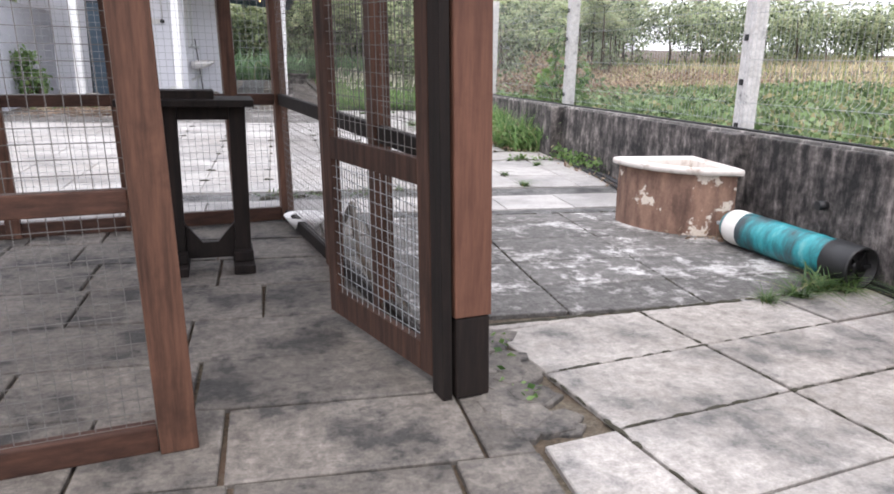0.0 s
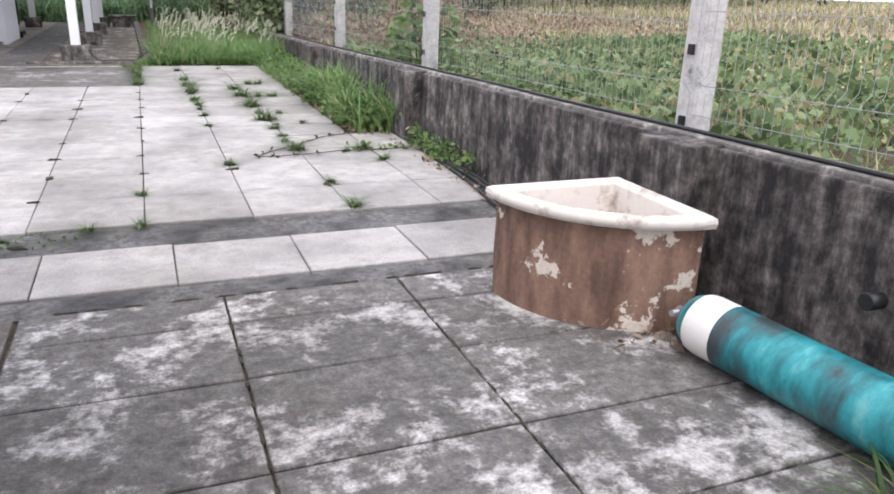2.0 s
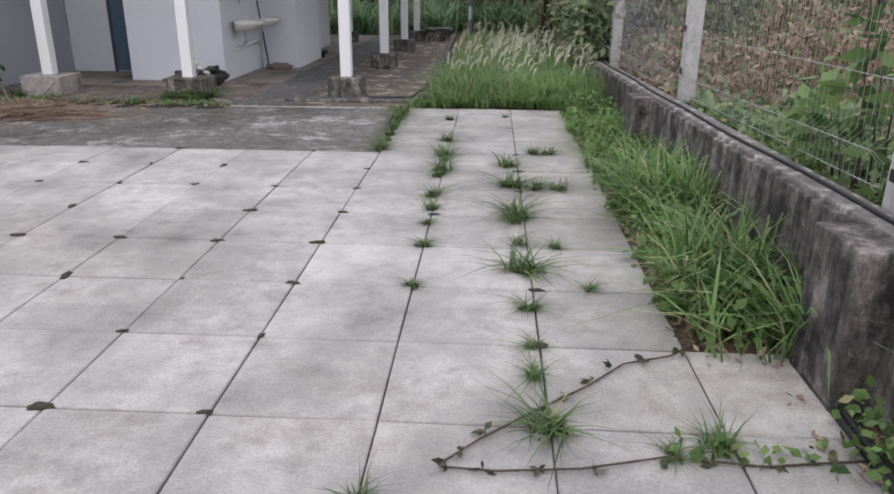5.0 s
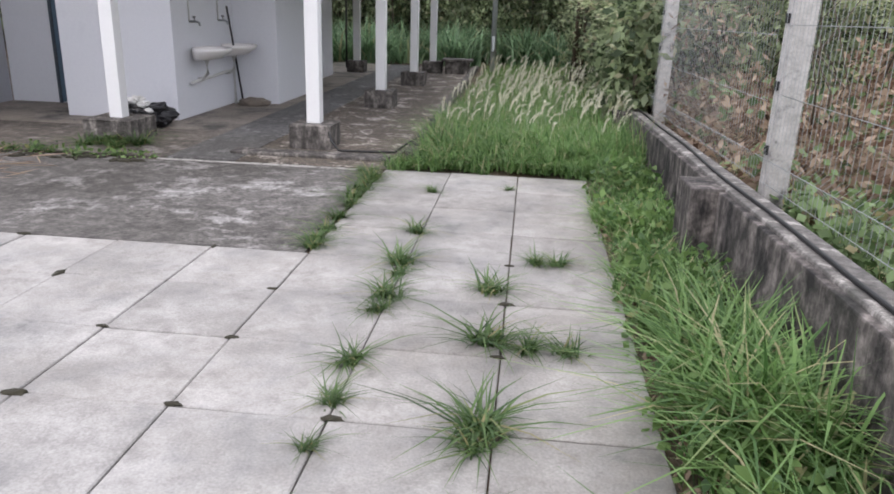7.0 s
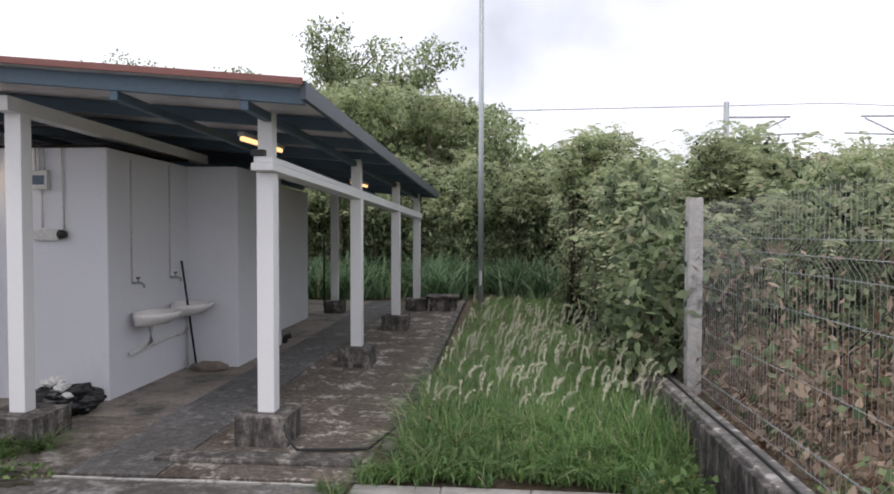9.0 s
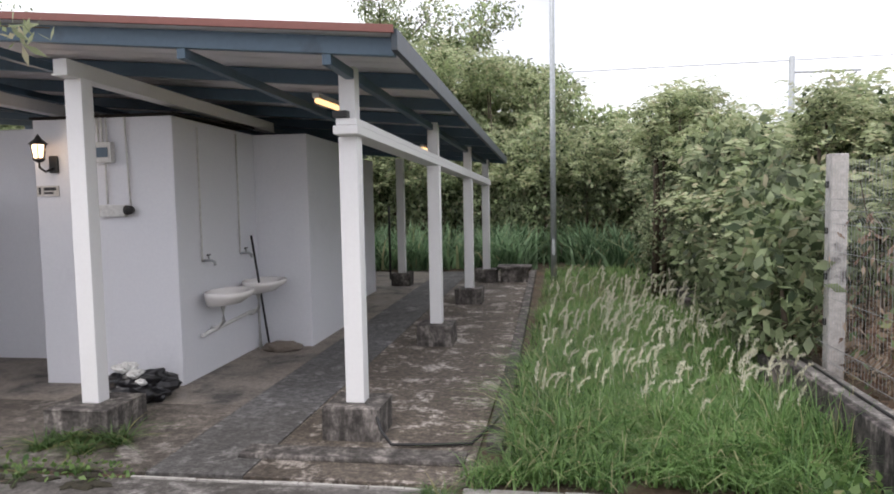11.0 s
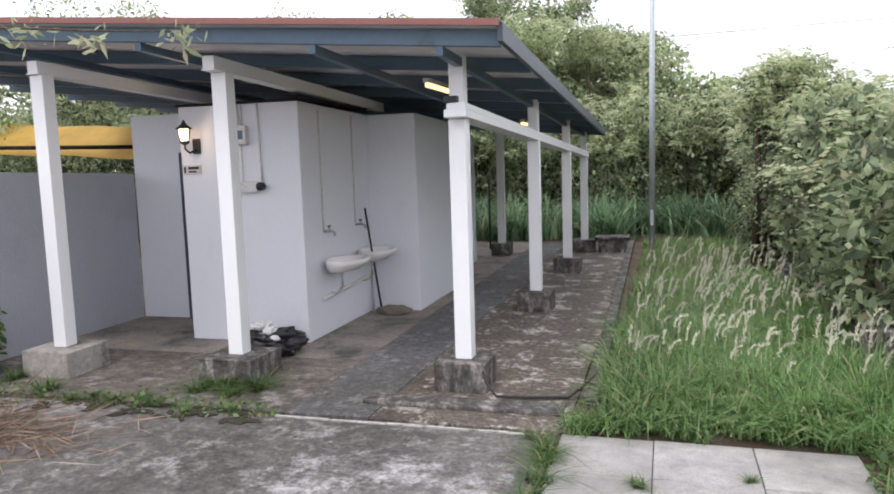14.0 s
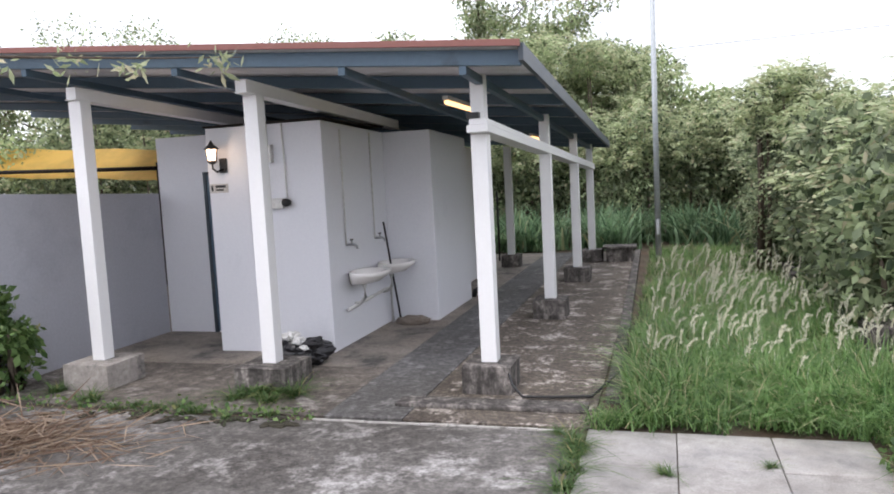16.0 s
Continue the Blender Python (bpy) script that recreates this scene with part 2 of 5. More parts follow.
M_EARTH = earth()
M_WALL = streaked("streaked_wall", (0.014, 0.0125, 0.0125), (0.25, 0.22, 0.205), (0.020, 0.020, 0.017), 0.57)
M_CAP = streaked("wall_cap", (0.12, 0.112, 0.105), (0.46, 0.43, 0.40), (0.08, 0.08, 0.07), 0.6)
M_POST = concrete("post_concrete", 0.44, 0.64, 0.13, 0.585, 4.0, 0.03, 0.2, 0.5, 0.05, 0.25, 0.75)
M_FOOT = streaked("footing_concrete", (0.045, 0.04, 0.036), (0.32, 0.29, 0.265), (0.035, 0.034, 0.026), 0.57)
M_LINE = painted("worn_white_mortar", (0.40, 0.385, 0.36), (0.15, 0.14, 0.125), 0.9, 0.50, 9.0)
M_WHITE = painted("white_wall_paint", (0.70, 0.71, 0.75), (0.60, 0.61, 0.65), 0.7, 0.60, 0.8)
M_PAINT = painted("white_post_paint", (0.78, 0.78, 0.78), (0.52, 0.50, 0.47), 0.5, 0.66, 5.0)
M_GREYWALL = painted("grey_wall_paint", (0.42, 0.43, 0.47), (0.36, 0.37, 0.41), 0.75, 0.58, 1.0)
M_STEEL = painted("blue_steel_paint", (0.075, 0.125, 0.175), (0.055, 0.085, 0.115), 0.45, 0.58, 4.0)
M_EAVE = painted("dark_eave_paint", (0.045, 0.06, 0.075), (0.09, 0.085, 0.085), 0.5, 0.56, 5.0)
M_FASCIA = painted("red_fascia_paint", (0.22, 0.09, 0.075), (0.12, 0.06, 0.05), 0.6)
M_WIRE = plain("galvanised_wire", (0.42, 0.44, 0.45), 0.45, 0.6)
M_CAGEWIRE = plain("dull_wire", (0.16, 0.15, 0.14), 0.6, 0.4)
M_WOOD = wood("reddish_wood", (0.032, 0.016, 0.011), (0.15, 0.072, 0.045))
M_WOODX = wood("reddish_rail_wood", (0.024, 0.012, 0.009), (0.095, 0.044, 0.028), axis=0)
M_DARKWOOD = wood("dark_stained_wood", (0.005, 0.004, 0.0035), (0.022, 0.014, 0.011), 0.8)
M_DOORWOOD = wood("weathered_door_wood", (0.014, 0.008, 0.006), (0.085, 0.042, 0.028), 0.75)
M_POSTWOOD = wood("painted_post_wood", (0.085, 0.038, 0.025), (0.185, 0.086, 0.055), 0.65)
M_BLACK = plain("black_rubber", (0.012, 0.012, 0.013), 0.5)
M_POLE = plain("galvanised_pole", (0.50, 0.54, 0.56), 0.5, 0.2)
M_CERAMIC = painted("white_ceramic", (0.78, 0.76, 0.74), (0.55, 0.48, 0.42), 0.2, 0.66, 8.0, 0.03)
M_PLASTIC = plain("white_plastic", (0.66, 0.66, 0.64), 0.4)
M_GRASS = leafy("grass_blades", (0.06, 0.14, 0.035), (0.25, 0.41, 0.14), (0.52, 0.48, 0.28), 0.88, 0.45)
M_TUFT = leafy("tuft_blades", (0.035, 0.085, 0.022), (0.13, 0.215, 0.068), (0.3, 0.27, 0.12), 0.9)
M_FIELD = leafy("field_blades", (0.12, 0.20, 0.04), (0.30, 0.38, 0.12), (0.55, 0.47, 0.25), 0.75, 0.45)
M_PLUME = leafy("seed_plumes", (0.64, 0.62, 0.47), (0.88, 0.86, 0.72), (0.72, 0.66, 0.50), 0.9, 0.5)
M_WEED = leafy("weed_leaves", (0.05, 0.115, 0.03), (0.20, 0.32, 0.10), (0.34, 0.33, 0.15), 0.93, 0.42)
# near-black leaf tones and noise patches paint the shaded gaps of the hedge
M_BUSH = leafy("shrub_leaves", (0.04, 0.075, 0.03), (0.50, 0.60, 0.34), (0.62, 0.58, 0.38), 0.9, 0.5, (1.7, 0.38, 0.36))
M_FIELDWEED = leafy("field_weed_leaves", (0.06, 0.11, 0.035), (0.30, 0.42, 0.19), (0.48, 0.42, 0.22), 0.9, 0.45, (1.2, 0.36, 0.5))
M_FERN = leafy("feathery_leaves", (0.30, 0.37, 0.18), (0.62, 0.68, 0.42), (0.70, 0.66, 0.44), 0.85, 0.5)
# dark noise patches put the shade inside the crowns into the leaf colour
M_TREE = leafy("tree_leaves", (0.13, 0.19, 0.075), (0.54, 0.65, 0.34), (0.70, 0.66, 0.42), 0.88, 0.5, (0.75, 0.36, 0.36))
M_DRY = leafy("dry_stalks", (0.20, 0.125, 0.085), (0.46, 0.35, 0.25), (0.17, 0.10, 0.065), 0.8)
M_STRAW = leafy("straw_blades", (0.52, 0.42, 0.24), (0.82, 0.70, 0.46), (0.55, 0.38, 0.24), 0.85)
M_REED = leafy("reed_blades", (0.07, 0.14, 0.07), (0.26, 0.40, 0.22), (0.45, 0.44, 0.25), 0.92, 0.45)
M_RUNNER = leafy("runner_leaves", (0.03, 0.045, 0.022), (0.09, 0.11, 0.05), (0.14, 0.10, 0.06), 0.9, 0.2)
M_BARK = wood("bark", (0.05, 0.038, 0.028), (0.15, 0.12, 0.09), 0.9)

# ---- ground ----
AX, S = 1.14, 0.6            # a joint line of the slab grid, and its pitch
WALL_X = 3.47


def wall_top(y):
    return 0.845 - 0.028 * y


def land(x, y):
    """Height of the ground outside the yard."""
    if x < 3.6:
        return -0.024
    rise = 0.30 + 0.028 * max(0.0, 12 - y) * min(1.0, max(0.0, 26 - y) / 14)
    return -0.024 + min(1.0, (x - 3.6) / 0.25) * (rise + 0.10 * noise.noise((x * 0.35, y * 0.35, 0)) + 0.05 * max(0.0, min(x - 4.4, 16)) + 0.008 * max(0.0, min(x - 20, 40)))


gx = [-400, -120, -40, -15, -6, 0, 3.0, 3.6, 3.7, 3.85] + [4.2 + 0.6 * i for i in range(26)] + [22, 26, 32, 42, 60, 120, 400]
gy = [-400, -120, -40, -12] + [-4 + 1.0 * i for i in range(40)] + [38, 42, 50, 70, 120, 400]
mesh_part("ground", [(x, y, land(x, y)) for y in gy for x in gx],
          [(j * len(gx) + i, j * len(gx) + i + 1, (j + 1) * len(gx) + i + 1, (j + 1) * len(gx) + i) for j in range(len(gy) - 1) for i in range(len(gx) - 1)],
          M_EARTH, None, "dark earth with weeds and dry grass", True)
tagged(bpy.data.objects["ground"], kind="structure", category="ground")


def structure(name, label, category):
    return tagged(thing(name, Matrix.Identity(4), label, category), kind="structure")


apron = structure("pavement_apron", "stained cast concrete apron under the shelter roof", "concrete apron")
part("strip", box(-9, 15.26, -0.06, -0.95, 16.75, 0.0, 0.004), M_APRON, apron)
part("strip", box(-9, 16.756, -0.06, -0.95, 27, 0.002, 0.004), M_APRON2, apron)
part("strip", box(-0.944, 15.26, -0.06, -0.28, 27, 0.003, 0.004), M_APRON_BLUE, apron)
part("strip", box(-0.274, 15.26, -0.06, 1.16, 27, -0.001, 0.004), M_APRON_RED, apron)
for k in range(9):
    x0 = -1.0 + 0.224 * k
    w0, w1 = rng.uniform(0.008, 0.022), rng.uniform(0.008, 0.022)
    y0 = 15.185 + rng.uniform(-0.006, 0.006)
    part("mortar_line", prism([(x0, y0 - w0), (x0 + 0.218, y0 - w1), (x0 + 0.218, y0 + w1), (x0, y0 + w0)], -0.03, 0.002 + rng.uniform(0, 0.004), 0.002), M_LINE, apron, "worn pale mortar line")
patch = tagged(part("pavement_patch", box(-9, 12.85, -0.06, AX - 0.03, 15.16, -0.004, 0.004), M_PATCH, None), "grey weathered cast concrete patch beside the slabs", "concrete", kind="structure")
kerb = tagged(part("kerb", box(-0.06, 0, -0.06, 0.06, 10.8, 0.07, 0.015), M_FOOT, None), "low mossy concrete kerb beside tall grass", "kerb", kind="structure")
kerb.matrix_basis = pose(1.27, 15.9, 0, 0, 0, 0.9)
drain = structure("pavement_drain", "dark stained concrete drain cover strips across the yard", "drain strip")
part("strip", box(-7, 6.44, -0.06, 3.45, 6.81, -0.012, 0.004), M_DRAIN, drain)
part("strip", box(-7, 5.66, -0.06, 3.45, 5.85, -0.010, 0.004), M_DRAIN, drain)

# ---- boundary wall ----
wall = structure("wall_boundary", "low concrete boundary wall with black rain streaks", "wall")


def wall_piece(x0, y0, x1, y1, over=0.0):
    bm = box(x0, y0, -0.1, x1, y1, 1.0, 0.012)
    for v in bm.verts:
        if v.co.z > 0.5:
            v.co.z = wall_top(v.co.y) + over + (v.co.z - 1.0)
    return bm


part("panel", wall_piece(WALL_X + 0.02, -4, WALL_X + 0.19, 31), M_WALL, wall)
BUTTS = [1.3, 5.2, 8.98, 13.15, 17.2, 21.3, 25.4]
for y in BUTTS:
    part("buttress", wall_piece(WALL_X - 0.13, y - 0.19, WALL_X + 0.18, y + 0.19, 0.012), M_WALL, wall, "square concrete buttress")
part("coping", wall_piece(WALL_X + 0.055, -4, WALL_X + 0.215, 31, 0.022), M_CAP, wall, "pale cracked mortar coping")

# ---- shelter: toilet block ----
block = structure("building_toilet_block", "white painted toilet block under a steel roof", "building")
H = 2.52


def block_wall(x0, y0, x1, y1, top, material=None, name="wall", label=""):
    bm = box(x0, y0, -0.02, x1, y1, top, 0.012)
    for v in bm.verts:
        if v.co.z > 1.0:
            v.co.z -= 0.03 * (v.co.y - 17.3)
    part(name, bm, material or M_WHITE, block, label)


block_wall(-3.20, 17.31, -1.785, 19.12, H)
block_wall(-4.62, 18.3, -3.23, 19.11, H + 0.05)
block_wall(-4.62, 19.124, -1.15, 20.84, H)
block_wall(-6.0, 20.844, -1.60, 23.83, H)
block_wall(-4.80, 13.2, -4.625, 18.29, 1.86, M_GREYWALL, "screen_wall", "grey painted screen wall")
door_leaf = part("door", box(-3.885, 18.272, 0.02, -3.26, 18.297, 2.02, 0.004), M_STEEL, block, "dark painted toilet door")
part("door_frame", box(-3.93, 18.262, 0.0, -3.888, 18.298, 2.07, 0.004), M_EAVE, door_leaf)
part("door_frame", box(-3.887, 18.264, 2.022, -3.235, 18.298, 2.07, 0.004), M_EAVE, door_leaf)
part("wall_plate", box(-3.22, 17.29, 2.525, -1.755, 19.1, 2.545, 0.003), M_DARKWOOD, block, "dark timber strip under the roof")

# ---- shelter: posts, beams and roof ----
POSTS = [(0.225, 16.18), (0.27, 19.42), (0.262, 22.56), (0.25, 25.33)]
FX0, FX1, RY0, RY1 = 0.72, 0.60, 15.5, 26.0
FALL = 0.034                 # beams and roof fall slightly away from the yard


def roof_z(x, y=15.5):
    return 2.76 + 0.085 * (0.7 - x) - FALL * (y - 15.5)


def post(x, y, top, fw=0.42, fh=0.24, foot=None):
    p = thing("shelter_post", pose(x, y, 0), "white painted square steel post on a concrete footing", "post", "posts of the shelter")
    part("shaft", box(-0.07, -0.07, fh, 0.07, 0.07, top, 0.008), M_PAINT, p)
    bm = box(-fw / 2, -fw / 2, -0.02, fw / 2, fw / 2, fh, 0.012)
    for v in bm.verts:
        v.co += Vector((rng.uniform(-1, 1), rng.uniform(-1, 1), rng.uniform(-0.6, 0.6))) * 0.007
    part("footing", bm, foot or M_FOOT, p, "rough weathered concrete footing")
    return p


for x, y in POSTS:
    post(x, y, 2.19 - FALL * (y - 16.0))
post(-1.82, 16.05, 2.66, 0.52, 0.22)
post(-3.63, 15.95, 2.74, 0.52, 0.24, concrete("pale_footing", 0.26, 0.42, 0.11, 0.57, 3.0, 0.08, 0.1, 0.6, 0.05, 0.3, 0.7))
post(-1.3, 24.7, 2.40, 0.36)
beam = thing("shelter_beam", pose(0.25, 16.0, 0), "white painted steel edge beam carrying short uprights", "beam", "beams of the shelter")


def fallen(bm, y0=16.0):
    for v in bm.verts:
        v.co.z -= FALL * v.co.y
    return bm


part("lower_rail", fallen(box(-0.09, -0.03, 2.19, 0.09, 9.5, 2.25, 0.006)), M_PAINT, beam)
part("upper_rail", fallen(box(-0.07, -0.02, 2.252, 0.085, 9.5, 2.30, 0.005)), M_PAINT, beam)
for x, y in POSTS:
    part("upright", box(x - 0.25 - 0.06, y - 16.0 - 0.06, 2.30 - FALL * (y - 16.0), x - 0.25 + 0.06, y - 16.0 + 0.06, roof_z(x, y) - 0.10, 0.006), M_PAINT, beam)
part("end_cap", box(-0.085, -0.045, 2.305, 0.02, 0.03, 2.352, 0.004), M_BLACK, beam, "dark open end of a steel channel")
for x, z in ((-1.82, 2.66), (-3.63, 2.74)):
    b = thing("shelter_beam", pose(x, 15.95, z), "white painted steel beam running back to the wall", "beam", "beams of the shelter")
    part("web", fallen(box(-0.055, -0.1, 0.012, 0.055, 3.75, 0.12, 0.006)), M_PAINT, b)
    part("flange", fallen(box(-0.065, -0.11, 0.0, 0.065, 3.75, 0.011, 0.003)), M_PAINT, b)

roof = structure("roof", "lean-to roof of grey metal sheets on blue steel purlins", "roof")


def rx(y):
    return FX0 + (FX1 - FX0) * (y - RY0) / (RY1 - RY0)


XL = -9.0
verts, faces = [], []
ny = 180
for j in range(ny + 1):
    y = RY0 + (RY1 - RY0) * j / ny
    dz = 0.018 * (1 if (j // 2) % 2 else 0)
    for x in (XL, rx(y)):
        verts.append((x, y, roof_z(x, y) + dz))
n0 = len(verts)
verts += [(x, y, z + 0.004) for x, y, z in verts]
for j in range(ny):
    a = 2 * j
    faces.append((a, a + 2, a + 3, a + 1))
    faces.append((n0 + a, n0 + a + 1, n0 + a + 3, n0 + a + 2))
M_SHEET = painted("grey_roof_sheet", (0.72, 0.70, 0.72), (0.50, 0.48, 0.50), 0.5, 0.56, 1.2)
mesh_part("sheet", verts, faces, M_SHEET, roof, "corrugated grey metal roofing")
for k in range(9):                       # purlins along x
    y = RY0 + 0.12 + k * 1.28
    bm = box(XL, y - 0.03, -0.12, rx(y) - 0.02, y + 0.03, -0.005, 0.004)
    for v in bm.verts:
        v.co.z += roof_z(v.co.x, v.co.y)
    part("purlin", bm, M_STEEL, roof, "blue painted steel purlin")
for x in (0.25, -0.75, -2.3, -3.9, -5.5):      # ties along y
    bm = box(x - 0.03, RY0 + 0.1, -0.19, x + 0.03, RY1 - 0.1, -0.122, 0.003)
    for v in bm.verts:
        v.co.z += roof_z(x, v.co.y)
    part("tie", bm, M_STEEL, roof, "blue painted steel tie")
bm = box(XL, RY0 - 0.03, 0.0, FX0, RY0 - 0.005, 0.05, 0.003)
for v in bm.verts:
    v.co.z += roof_z(v.co.x)
part("fascia", bm, M_FASCIA, roof, "faded red edge flashing")
bm = box(-0.02, RY0, -0.10, 0.02, RY1, 0.03, 0.003)
for v in bm.verts:
    v.co.x += rx(v.co.y)
    v.co.z += roof_z(FX0, v.co.y)
part("fascia", bm, M_EAVE, roof, "dark steel eave edge")

# ---- yard: basin, gas cylinder ----
tray = thing("corner_basin", pose(3.245, 5.365, 0) @ Matrix.Scale(1.03, 4), "old quarter-round concrete basin with flaking brown render and white rim", "basin")


def quarter_ring(profile, steps=22, closed=True):
    """A closed section of (radius, height) swept along the outline of a quarter disc whose corner is the origin."""
    bm = bmesh.new()
    rings = []
    for r, z, inset in profile:
        pts = [(-inset, -inset)]
        pts += [(-inset - (r - 2 * inset) * math.cos(a) * 1.0, -inset - (r - 2 * inset) * math.sin(a)) for a in (math.pi / 2 * k / steps for k in range(steps + 1))]
        rings.append([bm.verts.new((x, y, z)) for x, y in pts])
    n = len(rings[0])
    for a, b in zip(rings, rings[1:]):
        for k in range(n):
            f = bm.faces.new((a[k], a[(k + 1) % n], b[(k + 1) % n], b[k]))
            f.smooth = 2 <= k < n - 2
    if closed:
        bm.faces.new(rings[-1])
    bmesh.ops.recalc_face_normals(bm, faces=bm.faces)
    return bm


def flaking():
    n = Nodes("flaking_brown_render")
    p = n.place()
    f, fine, tone = n.noise(p, 3.6, 8, 0.66), n.noise(p, 45, 5, 0.7), n.noise(n.place((4, 4, 1)), 2.0, 5, 0.6)
    c = n.ramp(tone, [(0.34, (0.085, 0.048, 0.036)), (0.66, (0.29, 0.175, 0.125))])
    c = n.mix(n.ramp(f, [(0.585, (0, 0, 0)), (0.60, (1, 1, 1))]), c, (0.62, 0.55, 0.47))
    c = n.mix(0.35, c, n.ramp(fine, [(0.3, (0.25, 0.25, 0.25)), (0.7, (0.8, 0.8, 0.8))]), "OVERLAY")
    return n.done(c, 0.85, n.mix(0.5, f, fine), 0.5, 0.01)


M_TRAY = flaking()
M_RIM = painted("stained_cream_glaze", (0.66, 0.61, 0.56), (0.33, 0.26, 0.21), 0.45, 0.53, 9.0, 0.2)
part("body", quarter_ring([(0.605, 0.0, 0.0), (0.61, 0.2, 0.0), (0.605, 0.445, 0.0)], 22, False), M_TRAY, tray, "brown render with flaking paint")
part("rim", quarter_ring([(0.605, 0.435, 0.0), (0.64, 0.443, -0.012), (0.645, 0.465, -0.014), (0.643, 0.484, -0.012), (0.63, 0.491, 0.0), (0.615, 0.489, 0.03), (0.605, 0.47, 0.042), (0.585, 0.27, 0.06)]), M_RIM, tray, "thick white rim and bowl with rusty stains")
for k, (x, y, r) in enumerate(((-0.30, -0.22, 0.05), (-0.22, -0.12, 0.04), (-0.14, -0.30, 0.045), (-0.20, -0.24, 0.035), (-0.40, -0.14, 0.03), (-0.10, -0.16, 0.03))):
    rb = bmesh.new()
    bmesh.ops.create_icosphere(rb, subdivisions=2, radius=r)
    for v in rb.verts:
        v.co *= 1 + 0.5 * noise.noise(v.co * 22 + Vector((k, 0, 0)))
        v.co.z *= 0.6
    tagged(part("rubble_piece", rb, M_LINE, None, at=pose(3.235 + x, 5.39 + y, 0.295 + 0.4 * r)), "pale broken rubble piece inside the basin", "rubble", "rubble in the basin")
cyl = thing("gas_cylinder", pose(3.26, 3.49, 0.128, -90, 0, 6.5), "teal steel gas cylinder with a white band lying on its side", "gas cylinder")


def teal():
    n = Nodes("worn_teal_paint")
    p = n.place()
    f, fine = n.noise(n.place((1, 2.6, 1)), 3.0, 6, 0.62), n.noise(p, 60, 5, 0.7)
    c = n.ramp(f, [(0.38, (0.035, 0.05, 0.055)), (0.50, (0.015, 0.15, 0.17)), (0.60, (0.025, 0.27, 0.30)), (0.76, (0.20, 0.42, 0.42))])
    c = n.mix(0.2, c, n.ramp(fine, [(0.3, (0.2, 0.2, 0.2)), (0.7, (0.8, 0.8, 0.8))]), "OVERLAY")
    return n.done(c, 0.38, fine, 0.1, 0.003)


M_TEAL = teal()
M_BAND = painted("white_band_paint", (0.72, 0.70, 0.66), (0.42, 0.40, 0.37), 0.5, 0.6, 6.0)
part("body", lathe([(0.118, 0.19), (0.122, 0.20), (0.122, 0.94)]), M_TEAL, cyl)
part("shoulder", lathe([(0.122, 0.935), (0.1225, 1.04), (0.118, 1.07)]), M_BAND, cyl, "white painted band")
part("neck", lathe([(0.118, 1.068), (0.10, 1.11), (0.06, 1.14), (0.03, 1.15), (0.03, 1.17), (0.0, 1.17)]), M_TEAL, cyl, "teal domed end")
part("foot_ring", lathe([(0.04, 0.05), (0.075, 0.045), (0.08, 0.05), (0.105, 0.05), (0.11, 0.0), (0.125, 0.0), (0.127, 0.02), (0.127, 0.205), (0.12, 0.21)]), M_BLACK, cyl, "black rubber boot")
boot = box(-0.10, -0.012, 0.03, 0.10, 0.012, 0.05, 0.003)
for a in (60, 120):
    merge(boot, box(-0.10, -0.012, 0.03, 0.10, 0.012, 0.05, 0.003), pose(0, 0, 0, 0, 0, a))
part("boot_spokes", lathe([(0.0, 0.03), (0.04, 0.03), (0.04, 0.052), (0.0, 0.052)], 16, bm=boot), M_BLACK, cyl)
valve = lathe([(0.0, 1.16), (0.022, 1.16), (0.022, 1.20), (0.0, 1.20)], 12)
part("valve", tube([(-0.05, 0, 1.19), (0.05, 0, 1.19)], 0.014, 10, valve), M_WIRE, cyl, "steel valve with a cross handle")
tagged(part("wall_pipe", tube([(WALL_X + 0.05, 4.12, 0.36), (WALL_X - 0.05, 4.12, 0.36)], 0.03, 14), M_BLACK, None), "black plastic pipe stub out of the boundary wall", "pipe")

# red shrine stand at the edge of the yard
M_RED = painted("chipped_red_paint", (0.24, 0.010, 0.016), (0.50, 0.38, 0.32), 0.4, 0.57, 7.0)
M_PINK = leafy("pink_plastic", (0.75, 0.36, 0.38), (0.85, 0.48, 0.50), (0.8, 0.4, 0.42), 0.9, 0.5)
shrine = thing("shrine_stand", pose(3.02, 2.39, 0), "red painted altar stand with chipped pedestal, pillars and roof", "altar")
bm = box(-0.20, -0.19, 0.0, 0.20, 0.19, 0.30, 0.01)
for v in bm.verts:
    if v.co.z < 0.15:
        v.co.x *= 1.12
        v.co.y *= 1.12
part("pedestal", bm, M_RED, shrine, "chipped red pedestal with gold ornament")
part("shelf", box(-0.26, -0.24, 0.30, 0.26, 0.24, 0.345, 0.008), M_RED, shrine)
for x, y in ((-0.19, -0.17), (0.19, -0.17), (-0.19, 0.17), (0.19, 0.17)):
    part("pillar", tube([(x, y, 0.345), (x, y, 1.12)], 0.022, 14), M_RED, shrine)
part("back_panel", box(-0.17, 0.165, 0.345, 0.17, 0.18, 1.10, 0.003), M_RED, shrine)
roofb = bmesh.new()
nx, ny_ = 13, 9
grid = [[roofb.verts.new((-0.28 + 0.56 * i / (nx - 1), -0.26 + 0.52 * j / (ny_ - 1), 1.13 + 0.10 * (1 - abs(2 * j / (ny_ - 1) - 1)) + 0.07 * abs(2 * i / (nx - 1) - 1) ** 3 + 0.014 * math.sin(i * 1.9))) for i in range(nx)] for j in range(ny_)]
